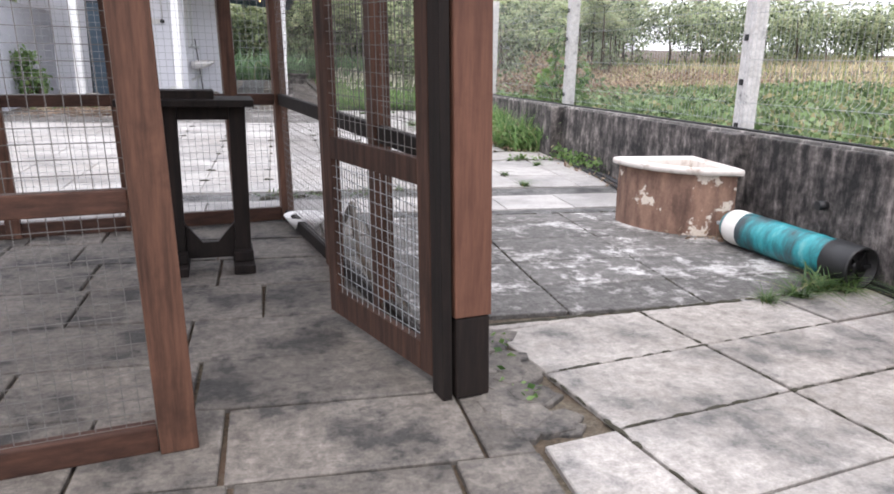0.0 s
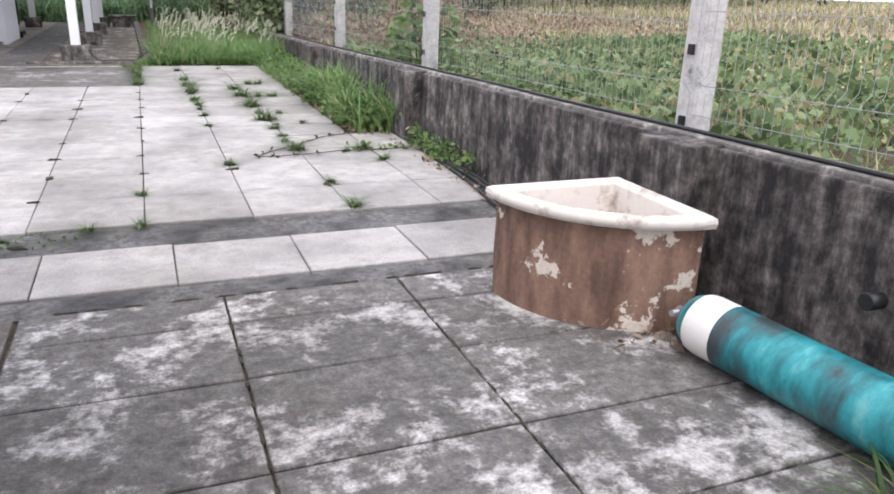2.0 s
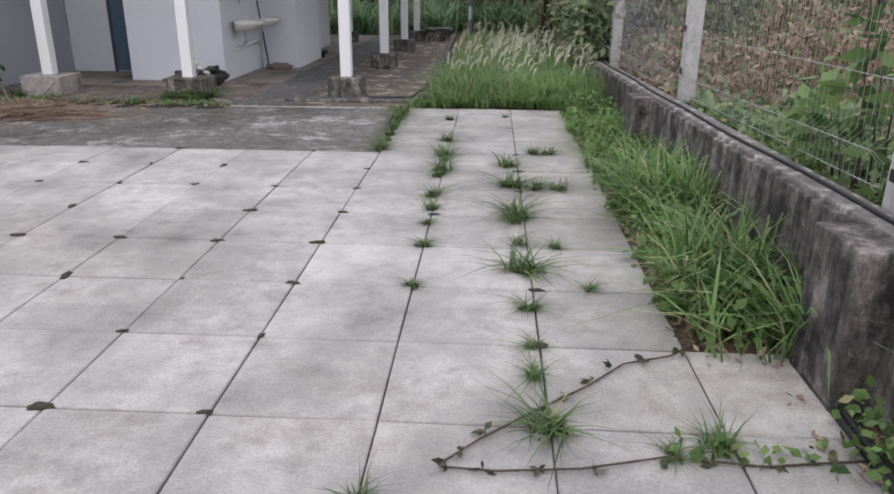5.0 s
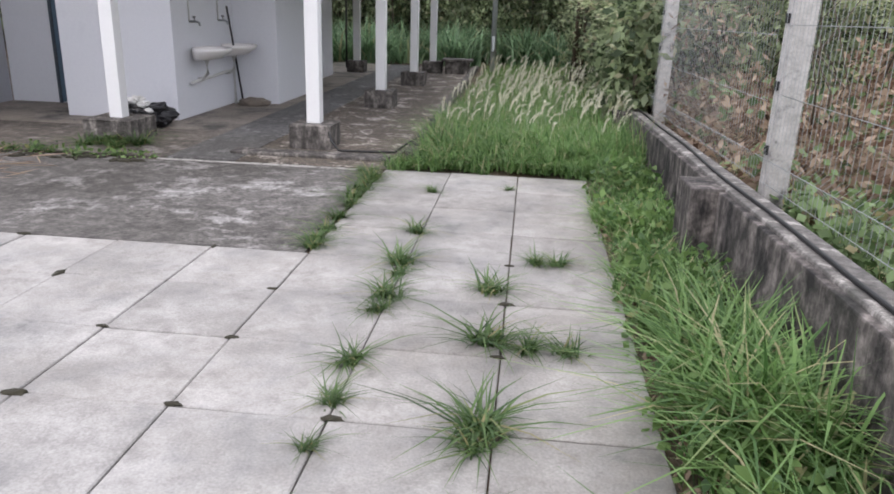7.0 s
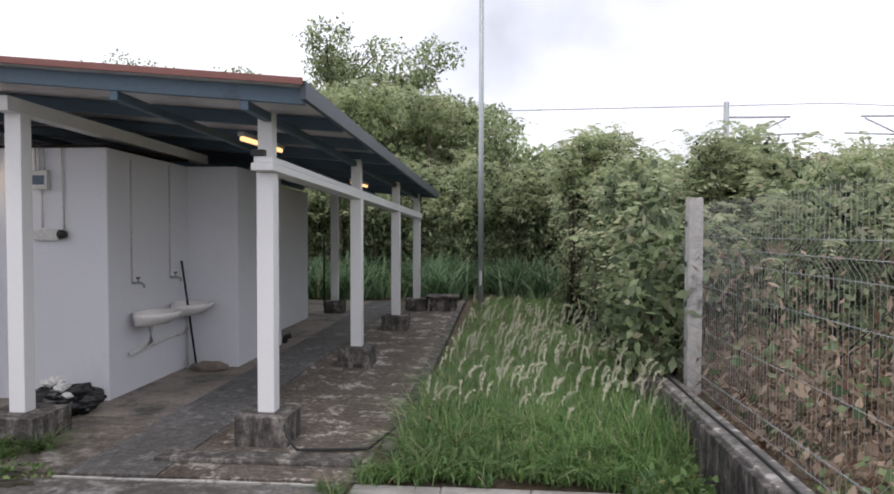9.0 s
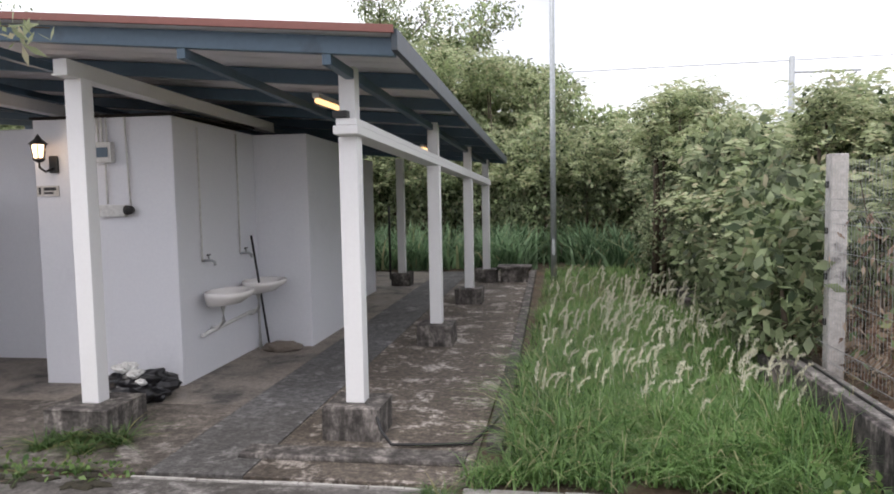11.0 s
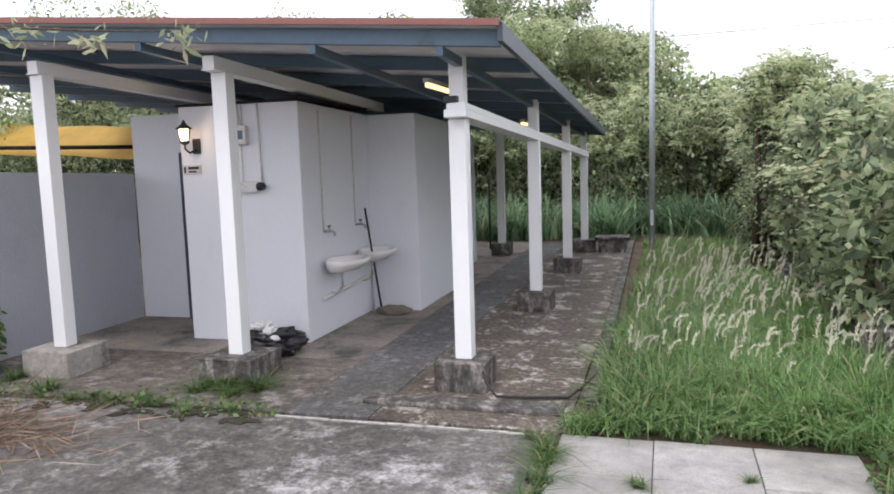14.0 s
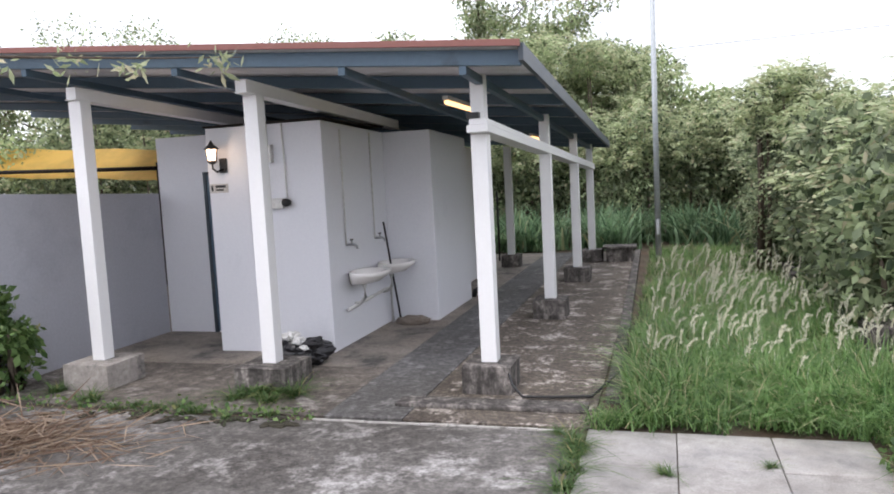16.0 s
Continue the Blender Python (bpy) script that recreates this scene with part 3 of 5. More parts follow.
for j in range(ny_ - 1):
    for i in range(nx - 1):
        roofb.faces.new((grid[j][i], grid[j][i + 1], grid[j + 1][i + 1], grid[j + 1][i])).smooth = True
bmesh.ops.solidify(roofb, geom=list(roofb.faces), thickness=0.03)
part("roof", roofb, M_RED, shrine, "red roof with upturned eaves")
for sx in (-0.27, 0.27):
    part("eave_scroll", lathe([(0.02, -0.03), (0.05, -0.02), (0.05, 0.02), (0.02, 0.03)], 16, bm=None), M_RED, shrine, at=pose(sx, 0.20, 1.20, 90, 0, 0))
bagb = bmesh.new()
bmesh.ops.create_icosphere(bagb, subdivisions=3, radius=1.0)
for v in bagb.verts:
    k = 1 + 0.16 * noise.noise(v.co * 2.2)
    v.co = Vector((v.co.x * 0.085 * k, v.co.y * 0.07 * k, v.co.z * 0.13 * k))
for f in bagb.faces:
    f.smooth = True
tagged(part("plastic_bag", bagb, M_PINK, None, at=pose(2.83, 2.50, 1.0)), "crumpled pink plastic bag tied to the red altar", "bag")
tagged(part("incense_pot", lathe([(0, 0), (0.07, 0.0), (0.10, 0.05), (0.10, 0.11), (0.085, 0.12), (0.085, 0.08), (0, 0.08)], 24), M_BLACK, None, at=pose(3.0, 2.35, 0.345)), "black incense pot with pale specks on the red altar", "pot")

# ---- aviary ----
SK = 11.5                    # the cage stands askew to the yard
cage = thing("aviary_cage", pose(-0.34, 2.42, 0, 0, 0, SK), "walk-in aviary of reddish timber posts with wire mesh", "cage")
W = 1.07                     # door opening, post to post


def mesh_panel(x0, z0, x1, z1, step, parent, m, wire=0.0012, material=None):
    """Square wire mesh in the plane y = 0 of m."""
    bm = bmesh.new()
    n = int((x1 - x0) / step)
    for k in range(n + 1):
        x = x0 + (x1 - x0) * k / n
        box(x - wire, -wire, z0, x + wire, wire, z1, 0.0, bm)
    n = int((z1 - z0) / step)
    for k in range(n + 1):
        z = z0 + (z1 - z0) * k / n
        box(x0, -wire * 1.6, z - wire, x1, wire * 0.4, z + wire, 0.0, bm)
    return part("wire_mesh", bm, material or M_CAGEWIRE, parent, "square wire mesh", at=m)


part("post", box(-0.06, -0.055, 0, 0.06, 0.055, 2.25, 0.006), M_WOOD, cage)
part("post", box(W - 0.075, -0.06, 0.33, W + 0.075, 0.06, 2.25, 0.006), M_POSTWOOD, cage)
part("post_foot", box(W - 0.07, -0.055, 0, W + 0.07, 0.055, 0.328, 0.01), M_DARKWOOD, cage, "rotten dark foot of the post")
part("lintel", box(-0.06, -0.05, 2.25, W + 0.07, 0.05, 2.33, 0.005), M_WOODX, cage)
part("bottom_rail", box(-1.6, -0.03, 0.0, -0.062, 0.03, 0.09, 0.006), M_WOODX, cage)
part("middle_rail", box(-1.6, -0.025, 0.80, -0.062, 0.025, 0.87, 0.005), M_WOODX, cage)
mesh_panel(-1.6, 0.09, -0.06, 0.80, 0.045, cage, pose(0, 0.0, 0))
mesh_panel(-1.6, 0.87, -0.06, 1.7, 0.045, cage, pose(0, 0.0, 0))
D = 3.15                     # depth
for x in (-0.75, -0.02, 0.72):
    part("post", box(x - 0.045, D - 0.045, 0, x + 0.045, D + 0.045, 2.25, 0.006), M_WOOD, cage)
part("bottom_rail", box(-1.6, D - 0.03, 0.0, 1.02, D + 0.028, 0.10, 0.006), M_WOODX, cage)
part("middle_rail", box(-1.6, D - 0.028, 0.86, 1.02, D + 0.026, 0.94, 0.006), M_WOODX, cage)
mesh_panel(-1.6, 0.10, 1.0, 0.86, 0.045, cage, pose(0, D, 0), material=M_WIRE)
mesh_panel(-1.6, 0.94, 1.0, 1.9, 0.045, cage, pose(0, D, 0), material=M_WIRE)
for y in (0.95, 1.85, D):
    part("post", box(W - 0.045, y - 0.045, 0, W + 0.045, y + 0.045, 2.25, 0.006), M_WOOD, cage)
part("bottom_rail", box(W - 0.025, 0.062, 0.0, W + 0.025, D - 0.05, 0.08, 0.006), M_DARKWOOD, cage)
part("middle_rail", box(W - 0.025, 0.062, 0.86, W + 0.025, D - 0.05, 0.94, 0.006), M_DARKWOOD, cage)
mesh_panel(0.06, 0.08, D, 0.86, 0.045, cage, pose(W, 0, 0, 0, 0, 90))
mesh_panel(0.06, 0.94, D, 1.9, 0.045, cage, pose(W, 0, 0, 0, 0, 90))
# unseen roof, added over the cage to darken its inside
sheet = bmesh.new()
for k in range(60):
    x0 = -1.7 + 0.05 * k
    box(x0, -0.12, 2.335 + 0.012 * (k % 2), x0 + 0.05, D + 0.15, 2.34 + 0.012 * (k % 2), 0.0, sheet)
part("roof_sheet", sheet, M_FASCIA, cage, "unseen corrugated roof added to shade the cage")
# the door, swung into the cage
door = part("door", box(0.0, -0.02, 0.05, 0.085, 0.02, 1.95, 0.004), M_DOORWOOD, cage, "open timber door with wire mesh", at=pose(W - 0.10, 0.07, 0, 0, 0, 100))
part("stile", box(0.82, -0.02, 0.05, 0.90, 0.02, 1.95, 0.004), M_DOORWOOD, door)
part("bottom_rail", box(0.087, -0.02, 0.05, 0.818, 0.02, 0.17, 0.004), M_DOORWOOD, door)
part("middle_rail", box(0.087, -0.02, 0.80, 0.818, 0.02, 0.90, 0.004), M_DOORWOOD, door)
part("top_rail", box(0.087, -0.02, 1.86, 0.818, 0.02, 1.95, 0.004), M_DOORWOOD, door)
mesh_panel(0.08, 0.15, 0.83, 0.82, 0.05, door, pose(0, 0.012, 0), material=M_WIRE)
mesh_panel(0.08, 0.88, 0.83, 1.88, 0.05, door, pose(0, 0.012, 0))
part("jamb", box(W - 0.125, -0.05, 0.0, W - 0.085, 0.05, 2.2, 0.004), M_DARKWOOD, cage, "dark door jamb")
# the old cage leans a little
LEANING = 0.034
for ob in cage.children_recursive:
    m, up = ob.matrix_basis.copy(), ob.parent
    while up is not None:
        m, up = up.matrix_basis @ m, up.parent
    back = m.inverted()
    for vert in ob.data.vertices:
        place = m @ vert.co
        place.x -= LEANING * place.z
        vert.co = back @ place
# dark stand inside
stand = thing("wooden_stand", pose(-0.47, 4.50, 0, 0, 0, 4), "tall dark-stained wooden stand with two legs on the cage floor", "stand")
for x in (-0.10, 0.27):
    part("leg", box(x - 0.045, -0.04, 0.05, x + 0.045, 0.04, 0.95, 0.006), M_DARKWOOD, stand)
    part("foot", box(x - 0.06, -0.20, 0.0, x + 0.06, 0.20, 0.05, 0.006), M_DARKWOOD, stand)
    part("foot_block", box(x - 0.055, -0.11, 0.051, x + 0.055, 0.11, 0.11, 0.008), M_DARKWOOD, stand)
part("top", box(-0.36, -0.18, 0.952, 0.36, 0.18, 0.99, 0.006), M_DARKWOOD, stand)
part("apron_rail", box(-0.054, -0.03, 0.87, 0.224, 0.03, 0.95, 0.004), M_DARKWOOD, stand)
part("brace", prism([(-0.054, 0.06), (0.224, 0.06), (0.224, 0.27), (0.13, 0.15), (0.04, 0.15), (-0.054, 0.27)], -0.02, 0.02, 0.003), M_DARKWOOD, stand, at=pose(0, 0, 0, 90, 0, 0))
tagged(part("wooden_tray", box(-0.22, -0.08, 0, 0.2, 0.08, 0.05, 0.006), M_DARKWOOD, None, at=pose(-0.52, 4.48, 0.985, 0, 0, 6)), "dark wooden box lying on the stand", "box")
tagged(part("food_bowl", lathe([(0.0, 0.01), (0.08, 0.0), (0.12, 0.05), (0.155, 0.10), (0.15, 0.10), (0.11, 0.05), (0.0, 0.02)], 28), M_CERAMIC, None, at=pose(0.20, 5.40, 0.0)), "white enamel bowl on the cage floor", "bowl")
tagged(part("branch_perch", tube([(0.43, 5.3, 0.0), (0.47, 4.7, 0.32), (0.43, 4.0, 0.22), (0.52, 3.4, 0.02)], [0.022, 0.02, 0.018, 0.012], 7), M_BARK, None), "bent dry branch leaning inside the cage", "branch")

# ---- hoses along the wall foot ----
for k, off in enumerate((0.0, 0.04, 0.075)):
    pts = [(WALL_X - 0.06 - off + 0.02 * math.sin(y * 2.1 + k) - 0.10 * math.exp(-((y - 6.5) / 0.5) ** 2), y, 0.015 + 0.01 * (k % 2)) for y in [2.0 + 0.22 * i for i in range(33)]]
    tagged(part("hose", tube(pts, 0.016, 8), M_BLACK, None), "black rubber hose lying along the wall foot", "hose", "hoses along the wall")

# ---- fence on the wall ----
FENCE_X = WALL_X + 0.32
FENCE_POSTS = [1.5, 5.55, 9.4, 13.0, 16.95, 21.0, 25.1]
fence = thing("wire_fence", pose(FENCE_X, 0, 0.2), "welded wire fence with bent ribs between concrete posts", "fence")
for y in FENCE_POSTS:
    h = 1.86 - 0.014 * (y - 13)
    p = part("fence_post", box(-0.062, -0.065, 0, 0.062, 0.065, h, 0.012), M_POST, fence, "weathered pale concrete post", at=pose(0, y, 0))
    for z in (0.5, 0.85, 1.2, 1.55):
        part("clamp", box(-0.078, -0.02, z, -0.0625, 0.02, z + 0.05, 0.003), M_BLACK, p, "dark rusty clamp")


def wire_panel(y0, y1):
    ln = y1 - y0
    low, high = wall_top(y0) + 0.06 - 0.2, 1.78 - 0.014 * (y0 - 13)
    rises = [low, low + 0.12, low + 0.17, low + 0.22, high - 0.42, high - 0.34, high - 0.28, high]
    outs = [0, 0, -0.05, 0, 0, -0.05, 0, 0]
    verts, faces = [], []
    w = 0.0014
    n = int(ln / 0.055)
    for k in range(n + 1):
        y = ln * k / n
        b = len(verts)
        for z, o in zip(rises, outs):
            zz = z - 0.028 * y * (1 if z < low + 0.3 else 0.5)
            verts += [(o - w, y - w, zz), (o + w, y - w, zz), (o, y + w, zz)]
        for s in range(len(rises) - 1):
            for i in range(3):
                j = (i + 1) % 3
                faces.append((b + 3 * s + i, b + 3 * s + j, b + 3 * s + 3 + j, b + 3 * s + 3 + i))
    ob = mesh_part("wire_grid", verts, faces, M_WIRE, fence)
    ob.matrix_basis = pose(-0.09, y0, 0)
    ob["kind"] = "stuff"
    for z, o in ((low + 0.02, 0), (low + 0.17, -0.05), (low + 0.45, 0), (low + 0.8, 0), (high - 0.34, -0.05), (high - 0.44, 0), (high - 0.26, 0)):
        k = 1 if z < low + 0.3 else 0.5
        part("rail_wire", tube([(o - 0.005, 0, z), (o - 0.005, ln, z - 0.028 * ln * k)], 0.002, 5), M_WIRE, fence, at=pose(-0.09, y0, 0))


for y0, y1 in zip(FENCE_POSTS, FENCE_POSTS[1:5]):
    wire_panel(y0 + 0.06, y1 - 0.06)
cable = [(WALL_X + 0.12 + 0.015 * math.sin(0.9 * y) + 0.01 * math.sin(2.7 * y), y, wall_top(y) + 0.032) for y in [-3 + 0.35 * i for i in range(60)]]
tagged(part("wall_cable", tube(cable, 0.010, 6), M_BLACK, None), "black cable lying along the top of the wall", "cable")

# ---- toilet block: fittings ----
wx = -1.785
for y in (17.85, 18.72):
    b = thing("wash_basin", pose(wx, y, 0.82), "white ceramic wash basin on the wall", "wash basin", "wash basins")
    bm = bmesh.new()
    prof = [(0.12, -0.14, 0.38), (0.23, -0.11, 0.72), (0.30, -0.035, 0.96), (0.315, 0.0, 1.0), (0.30, 0.015, 0.97), (0.26, 0.005, 0.85), (0.20, -0.08, 0.6), (0.05, -0.11, 0.2)]
    rings = []
    for r, z, k in prof:
        rings.append([bm.verts.new((max(0.0, 0.20 * k + 0.02 + 0.20 * k * math.cos(a) + (0.05 if math.cos(a) > 0 else 0) * k), r * math.sin(a), z)) for a in (2 * math.pi * i / 28 for i in range(28))])
    for a, c in zip(rings, rings[1:]):
        for i in range(28):
            bm.faces.new((a[i], a[(i + 1) % 28], c[(i + 1) % 28], c[i])).smooth = True
    bm.faces.new(list(reversed(rings[0])))
    bm.faces.new(rings[-1])
    bmesh.ops.recalc_face_normals(bm, faces=bm.faces)
    part("bowl", bm, M_CERAMIC, b)
    part("waste_pipe", tube([(0.16, 0, -0.12), (0.16, 0, -0.30), (0.10, 0, -0.36), (0.03, 0, -0.37)], [0.035, 0.022, 0.02, 0.02], 12), M_PLASTIC, b, "white plastic waste pipe")
    t = thing("water_tap", pose(wx, y - 0.08, 1.14), "grey metal tap with a pipe up the wall", "tap", "taps on the wall")
    part("spout", tube([(0.0, 0, 0), (0.10, 0, 0.0), (0.13, 0, -0.015), (0.135, 0, -0.05)], 0.014, 10), M_WIRE, t)
    part("handle", tube([(0.07, 0, 0.0), (0.07, 0, 0.05), (0.07, 0.0, 0.055)], 0.010, 8), M_WIRE, t)
    part("cross_bar", tube([(0.07, -0.035, 0.055), (0.07, 0.035, 0.055)], 0.008, 8), M_BLACK, t)
    part("supply_pipe", tube([(0.012, -0.02, 0.0), (0.012, -0.02, 1.30)], 0.010, 8), M_PLASTIC, t, "thin white pipe")
tagged(part("drain_pipe", tube([(wx + 0.05, 17.62, 0.42), (wx + 0.05, 18.75, 0.47), (wx + 0.05, 18.98, 0.47), (wx + 0.05, 18.98, 0.0)], 0.02, 10), M_PLASTIC, None), "white plastic drain pipe along the wall", "pipe")
tagged(part("broom", tube([(wx + 0.16, 18.98, 0.03), (wx + 0.04, 18.86, 1.32)], 0.014, 8), M_BLACK, None), "dark broom handle leaning against the wall", "broom")
clothb = bmesh.new()
bmesh.ops.create_icosphere(clothb, subdivisions=4, radius=1.0)
for v in clothb.verts:
    k = 1 + 0.3 * noise.noise(v.co * 2.3)
    v.co = Vector((v.co.x * 0.21 * k, v.co.y * 0.10 * k, max(-0.045, v.co.z * 0.07 * k) + 0.045))
for f in clothb.faces:
    f.smooth = True
M_CLOTH = plain("dirty_cloth", (0.20, 0.17, 0.14), 0.9, 0, 18)
tagged(part("floor_cloth", clothb, M_CLOTH, None, at=pose(-1.42, 18.86, 0, 0, 0, 6)), "dirty beige floor cloth heaped below the basin", "cloth")
M_SACK = plain("black_plastic", (0.010, 0.010, 0.012), 0.32, 0, 14)
sackb = bmesh.new()
bmesh.ops.create_icosphere(sackb, subdivisions=5, radius=1.0)
for v in sackb.verts:
    k = 1 + 0.32 * noise.noise(v.co * 1.9) + 0.14 * noise.noise(v.co * 5.1)
    v.co = Vector((v.co.x * 0.36 * k, v.co.y * 0.24 * k, max(-0.10, v.co.z * 0.17 * k) + 0.10))
for f in sackb.faces:
    f.smooth = True
sack = thing("rubbish_bag", pose(-1.98, 16.86, 0), "black plastic rubbish bag with crumpled white paper", "rubbish bag")
part("bag", sackb, M_SACK, sack)
for x, y, z, r in ((-0.04, -0.08, 0.30, 0.085), (0.07, -0.12, 0.26, 0.07), (-0.12, -0.06, 0.29, 0.06), (0.15, -0.16, 0.20, 0.05)):
    pb = bmesh.new()
    bmesh.ops.create_icosphere(pb, subdivisions=3, radius=r)
    for v in pb.verts:
        v.co *= 1 + 0.45 * noise.noise(v.co * 26)
        v.co.z *= 0.55
    part("crumpled_paper", pb, M_PLASTIC, sack, "crumpled white paper", at=pose(x, y, z))

# wall lantern, sign, boxes and conduits on the front face
fy = 17.305
lamp = thing("wall_lantern", pose(-2.99, fy, 2.12), "black wall lantern with a lit warm bulb", "lantern")
part("back_plate", box(-0.045, -0.02, -0.10, 0.045, 0.0, 0.06, 0.008), M_BLACK, lamp)
part("arm", tube([(0, -0.02, -0.06), (-0.03, -0.09, -0.09), (-0.05, -0.14, -0.05), (-0.05, -0.14, 0.0)], 0.012, 8), M_BLACK, lamp)
part("glass", lathe([(0.0, 0.0), (0.04, 0.005), (0.055, 0.10), (0.05, 0.14), (0.0, 0.14)], 20), glowing("lit_glass", (1.0, 0.70, 0.45), 3.0), lamp, "lit frosted glass", at=pose(-0.05, -0.14, 0.02))
part("cap", lathe([(0.0, 0.24), (0.015, 0.22), (0.03, 0.19), (0.085, 0.145), (0.08, 0.138), (0.0, 0.14)], 20), M_BLACK, lamp, at=pose(-0.05, -0.14, 0.02))
for k in range(6):
    a = math.pi / 3 * k
    part("cage_bar", tube([(0.045 * math.cos(a), 0.045 * math.sin(a), 0.0), (0.066 * math.cos(a), 0.066 * math.sin(a), 0.14)], 0.006, 6), M_BLACK, lamp, at=pose(-0.05, -0.14, 0.02))
part("base_cup", lathe([(0.0, -0.03), (0.03, -0.02), (0.055, 0.0), (0.05, 0.015), (0.0, 0.01)], 16), M_BLACK, lamp, at=pose(-0.05, -0.14, 0.02))
glow = new("lantern_light", bpy.data.lights.new("lantern_light", "POINT"))
glow.data.energy, glow.data.color, glow.data.shadow_soft_size = 2.2, (1.0, 0.78, 0.55), 0.05
glow.location = (-3.04, fy - 0.26, 2.2)
sign = thing("door_sign", pose(-3.07, fy, 1.80), "small grey sign plate with a dark figure mark", "sign")
part("plate", box(-0.115, -0.008, 0.0, 0.115, 0.0, 0.10, 0.002), M_POST, sign)
part("mark", box(-0.095, -0.0095, 0.02, -0.07, -0.0082, 0.085), M_BLACK, sign)
part("text_bar", box(-0.04, -0.0095, 0.055, 0.09, -0.0082, 0.085), M_BLACK, sign)
part("text_bar", box(-0.04, -0.0095, 0.022, 0.06, -0.0082, 0.042), M_BLACK, sign)
meter = thing("switch_box", pose(-2.45, fy, 2.10), "small cream electric box with a dark window", "electric box")
part("case", box(-0.09, -0.07, 0, 0.09, 0, 0.19, 0.008), M_PLASTIC, meter)
part("window", box(-0.06, -0.074, 0.05, 0.06, -0.0705, 0.14), M_STEEL, meter)
for i, x in enumerate((-0.06, -0.02, 0.03)):
    part("conduit", tube([(x, -0.02, 0.19), (x - 0.01, -0.02, 0.42)], 0.009, 8), M_PLASTIC, meter, "thin white conduit")
part("conduit", tube([(0.0, -0.02, 0.0), (0.0, -0.02, -0.38)], 0.009, 8), M_PLASTIC, meter, "thin white conduit")
sock = thing("socket_box", pose(-2.36, fy, 1.60), "cream socket box with a dark plug", "socket")
part("case", box(-0.17, -0.06, 0.0, 0.10, 0, 0.11, 0.008), M_PLASTIC, sock)
part("plug", lathe([(0, 0), (0.04, 0), (0.045, 0.06), (0, 0.06)], 16), M_BLACK, sock, "black plug", at=pose(0.14, -0.02, 0.06, 90, 0, 0))
part("conduit", tube([(0.14, -0.02, 0.10), (0.12, -0.02, 0.92)], 0.009, 8), M_PLASTIC, sock, "thin white conduit")

# tube lamps below the roof
M_TUBE = glowing("warm_tube", (1.0, 0.60, 0.26), 1.6)
for x, y, z in ((-0.30, 17.6, 2.56), (-0.28, 22.2, 2.40)):
    f = thing("tube_lamp", pose(x, y, z), "lit warm fluorescent tube under the roof", "tube lamp", "tube lamps")
    part("batten", box(-0.03, -0.62, 0.02, 0.03, 0.62, 0.06, 0.004), M_PLASTIC, f)
    part("tube", tube([(0, -0.58, 0), (0, 0.58, 0)], 0.022, 10), M_TUBE, f, "glowing tube")
tagged(part("power_cable", tube([(0.31, 16.10, 0.24), (0.40, 16.0, 0.22), (0.46, 15.93, 0.10), (0.55, 15.86, 0.025), (0.8, 15.9, 0.02), (1.10, 15.95, 0.02), (1.20, 16.05, 0.09), (1.28, 16.3, 0.12)], 0.012, 8), M_BLACK, None), "black cable running from the post to the kerb", "cable")
tagged(part("stone_step", box(-0.55, -0.10, 0, 1.0, 0.12, 0.035, 0.012), M_FOOT, None, at=pose(0.1, 15.66, -0.005)), "low crumbling concrete step before the post", "step")
blockb = thing("concrete_block", pose(0.80, 25.3, 0), "grey concrete block with a flat lid on the apron", "concrete block")
part("base", box(-0.26, -0.2, -0.02, 0.26, 0.2, 0.26, 0.015), M_FOOT, blockb)
part("lid", box(-0.33, -0.25, 0.26, 0.33, 0.25, 0.31, 0.012), M_FOOT, blockb)
lp = thing("lamp_pole", pose(1.55, 25.5, 0), "tall galvanised steel lamp pole in the grass", "pole")
part("shaft", tube([(0, 0, -0.05), (0, 0, 7.5)], [0.06, 0.045], 14), M_POLE, lp)
part("door_plate", box(-0.03, -0.066, 0.5, 0.03, -0.058, 0.8, 0.003), M_POLE, lp)
tagged(part("fence_rod", tube([(-1.75, 25.6, 0), (-1.75, 25.6, 1.5)], 0.022, 8), M_BLACK, None), "thin dark metal post behind the block", "post")
tagged(part("rubber_elbow", tube([(-1.15, 20.95, 0.0), (-1.12, 20.95, 0.10), (-1.05, 20.95, 0.11)], 0.04, 10), M_BLACK, None), "black pipe elbow at the wall foot", "pipe")

# ---- beyond the yard ----
M_YELLOW = leafy("yellow_awning_sheet", (0.85, 0.52, 0.10), (0.9, 0.58, 0.13), (0.9, 0.6, 0.15), 0.95, 0.6)
awn = thing("awning", pose(-10.5, 22.6, 0.45), "yellow translucent awning behind the screen wall", "awning")
verts = [(-7 + 0.5 * i, 0.9 * j, 2.02 + 0.62 * j + 0.02 * math.sin(i * 1.3) - 0.03 * (i - 7)) for j in range(2) for i in range(21)]
mesh_part("sheet", verts, [(i, i + 1, 22 + i, 21 + i) for i in range(20)], M_YELLOW, awn, "yellow awning sheet")
part("front_bar", tube([(-7, -0.02, 2.17), (3, -0.02, 1.87)], 0.04, 8), M_DARKWOOD, awn, "dark front bar")
for x in (-6, -2, 2.6):
    part("leg", tube([(x, 0, -0.5), (x, 0, 2.0)], 0.04, 8), M_DARKWOOD, awn)
house = thing("house", pose(27, 72, -0.3), "distant house with a red hipped roof behind the trees", "house")
part("wall", box(-6, 0, 0, 9, 8, 6.4, 0.05), M_WHITE, house)
hb = bmesh.new()
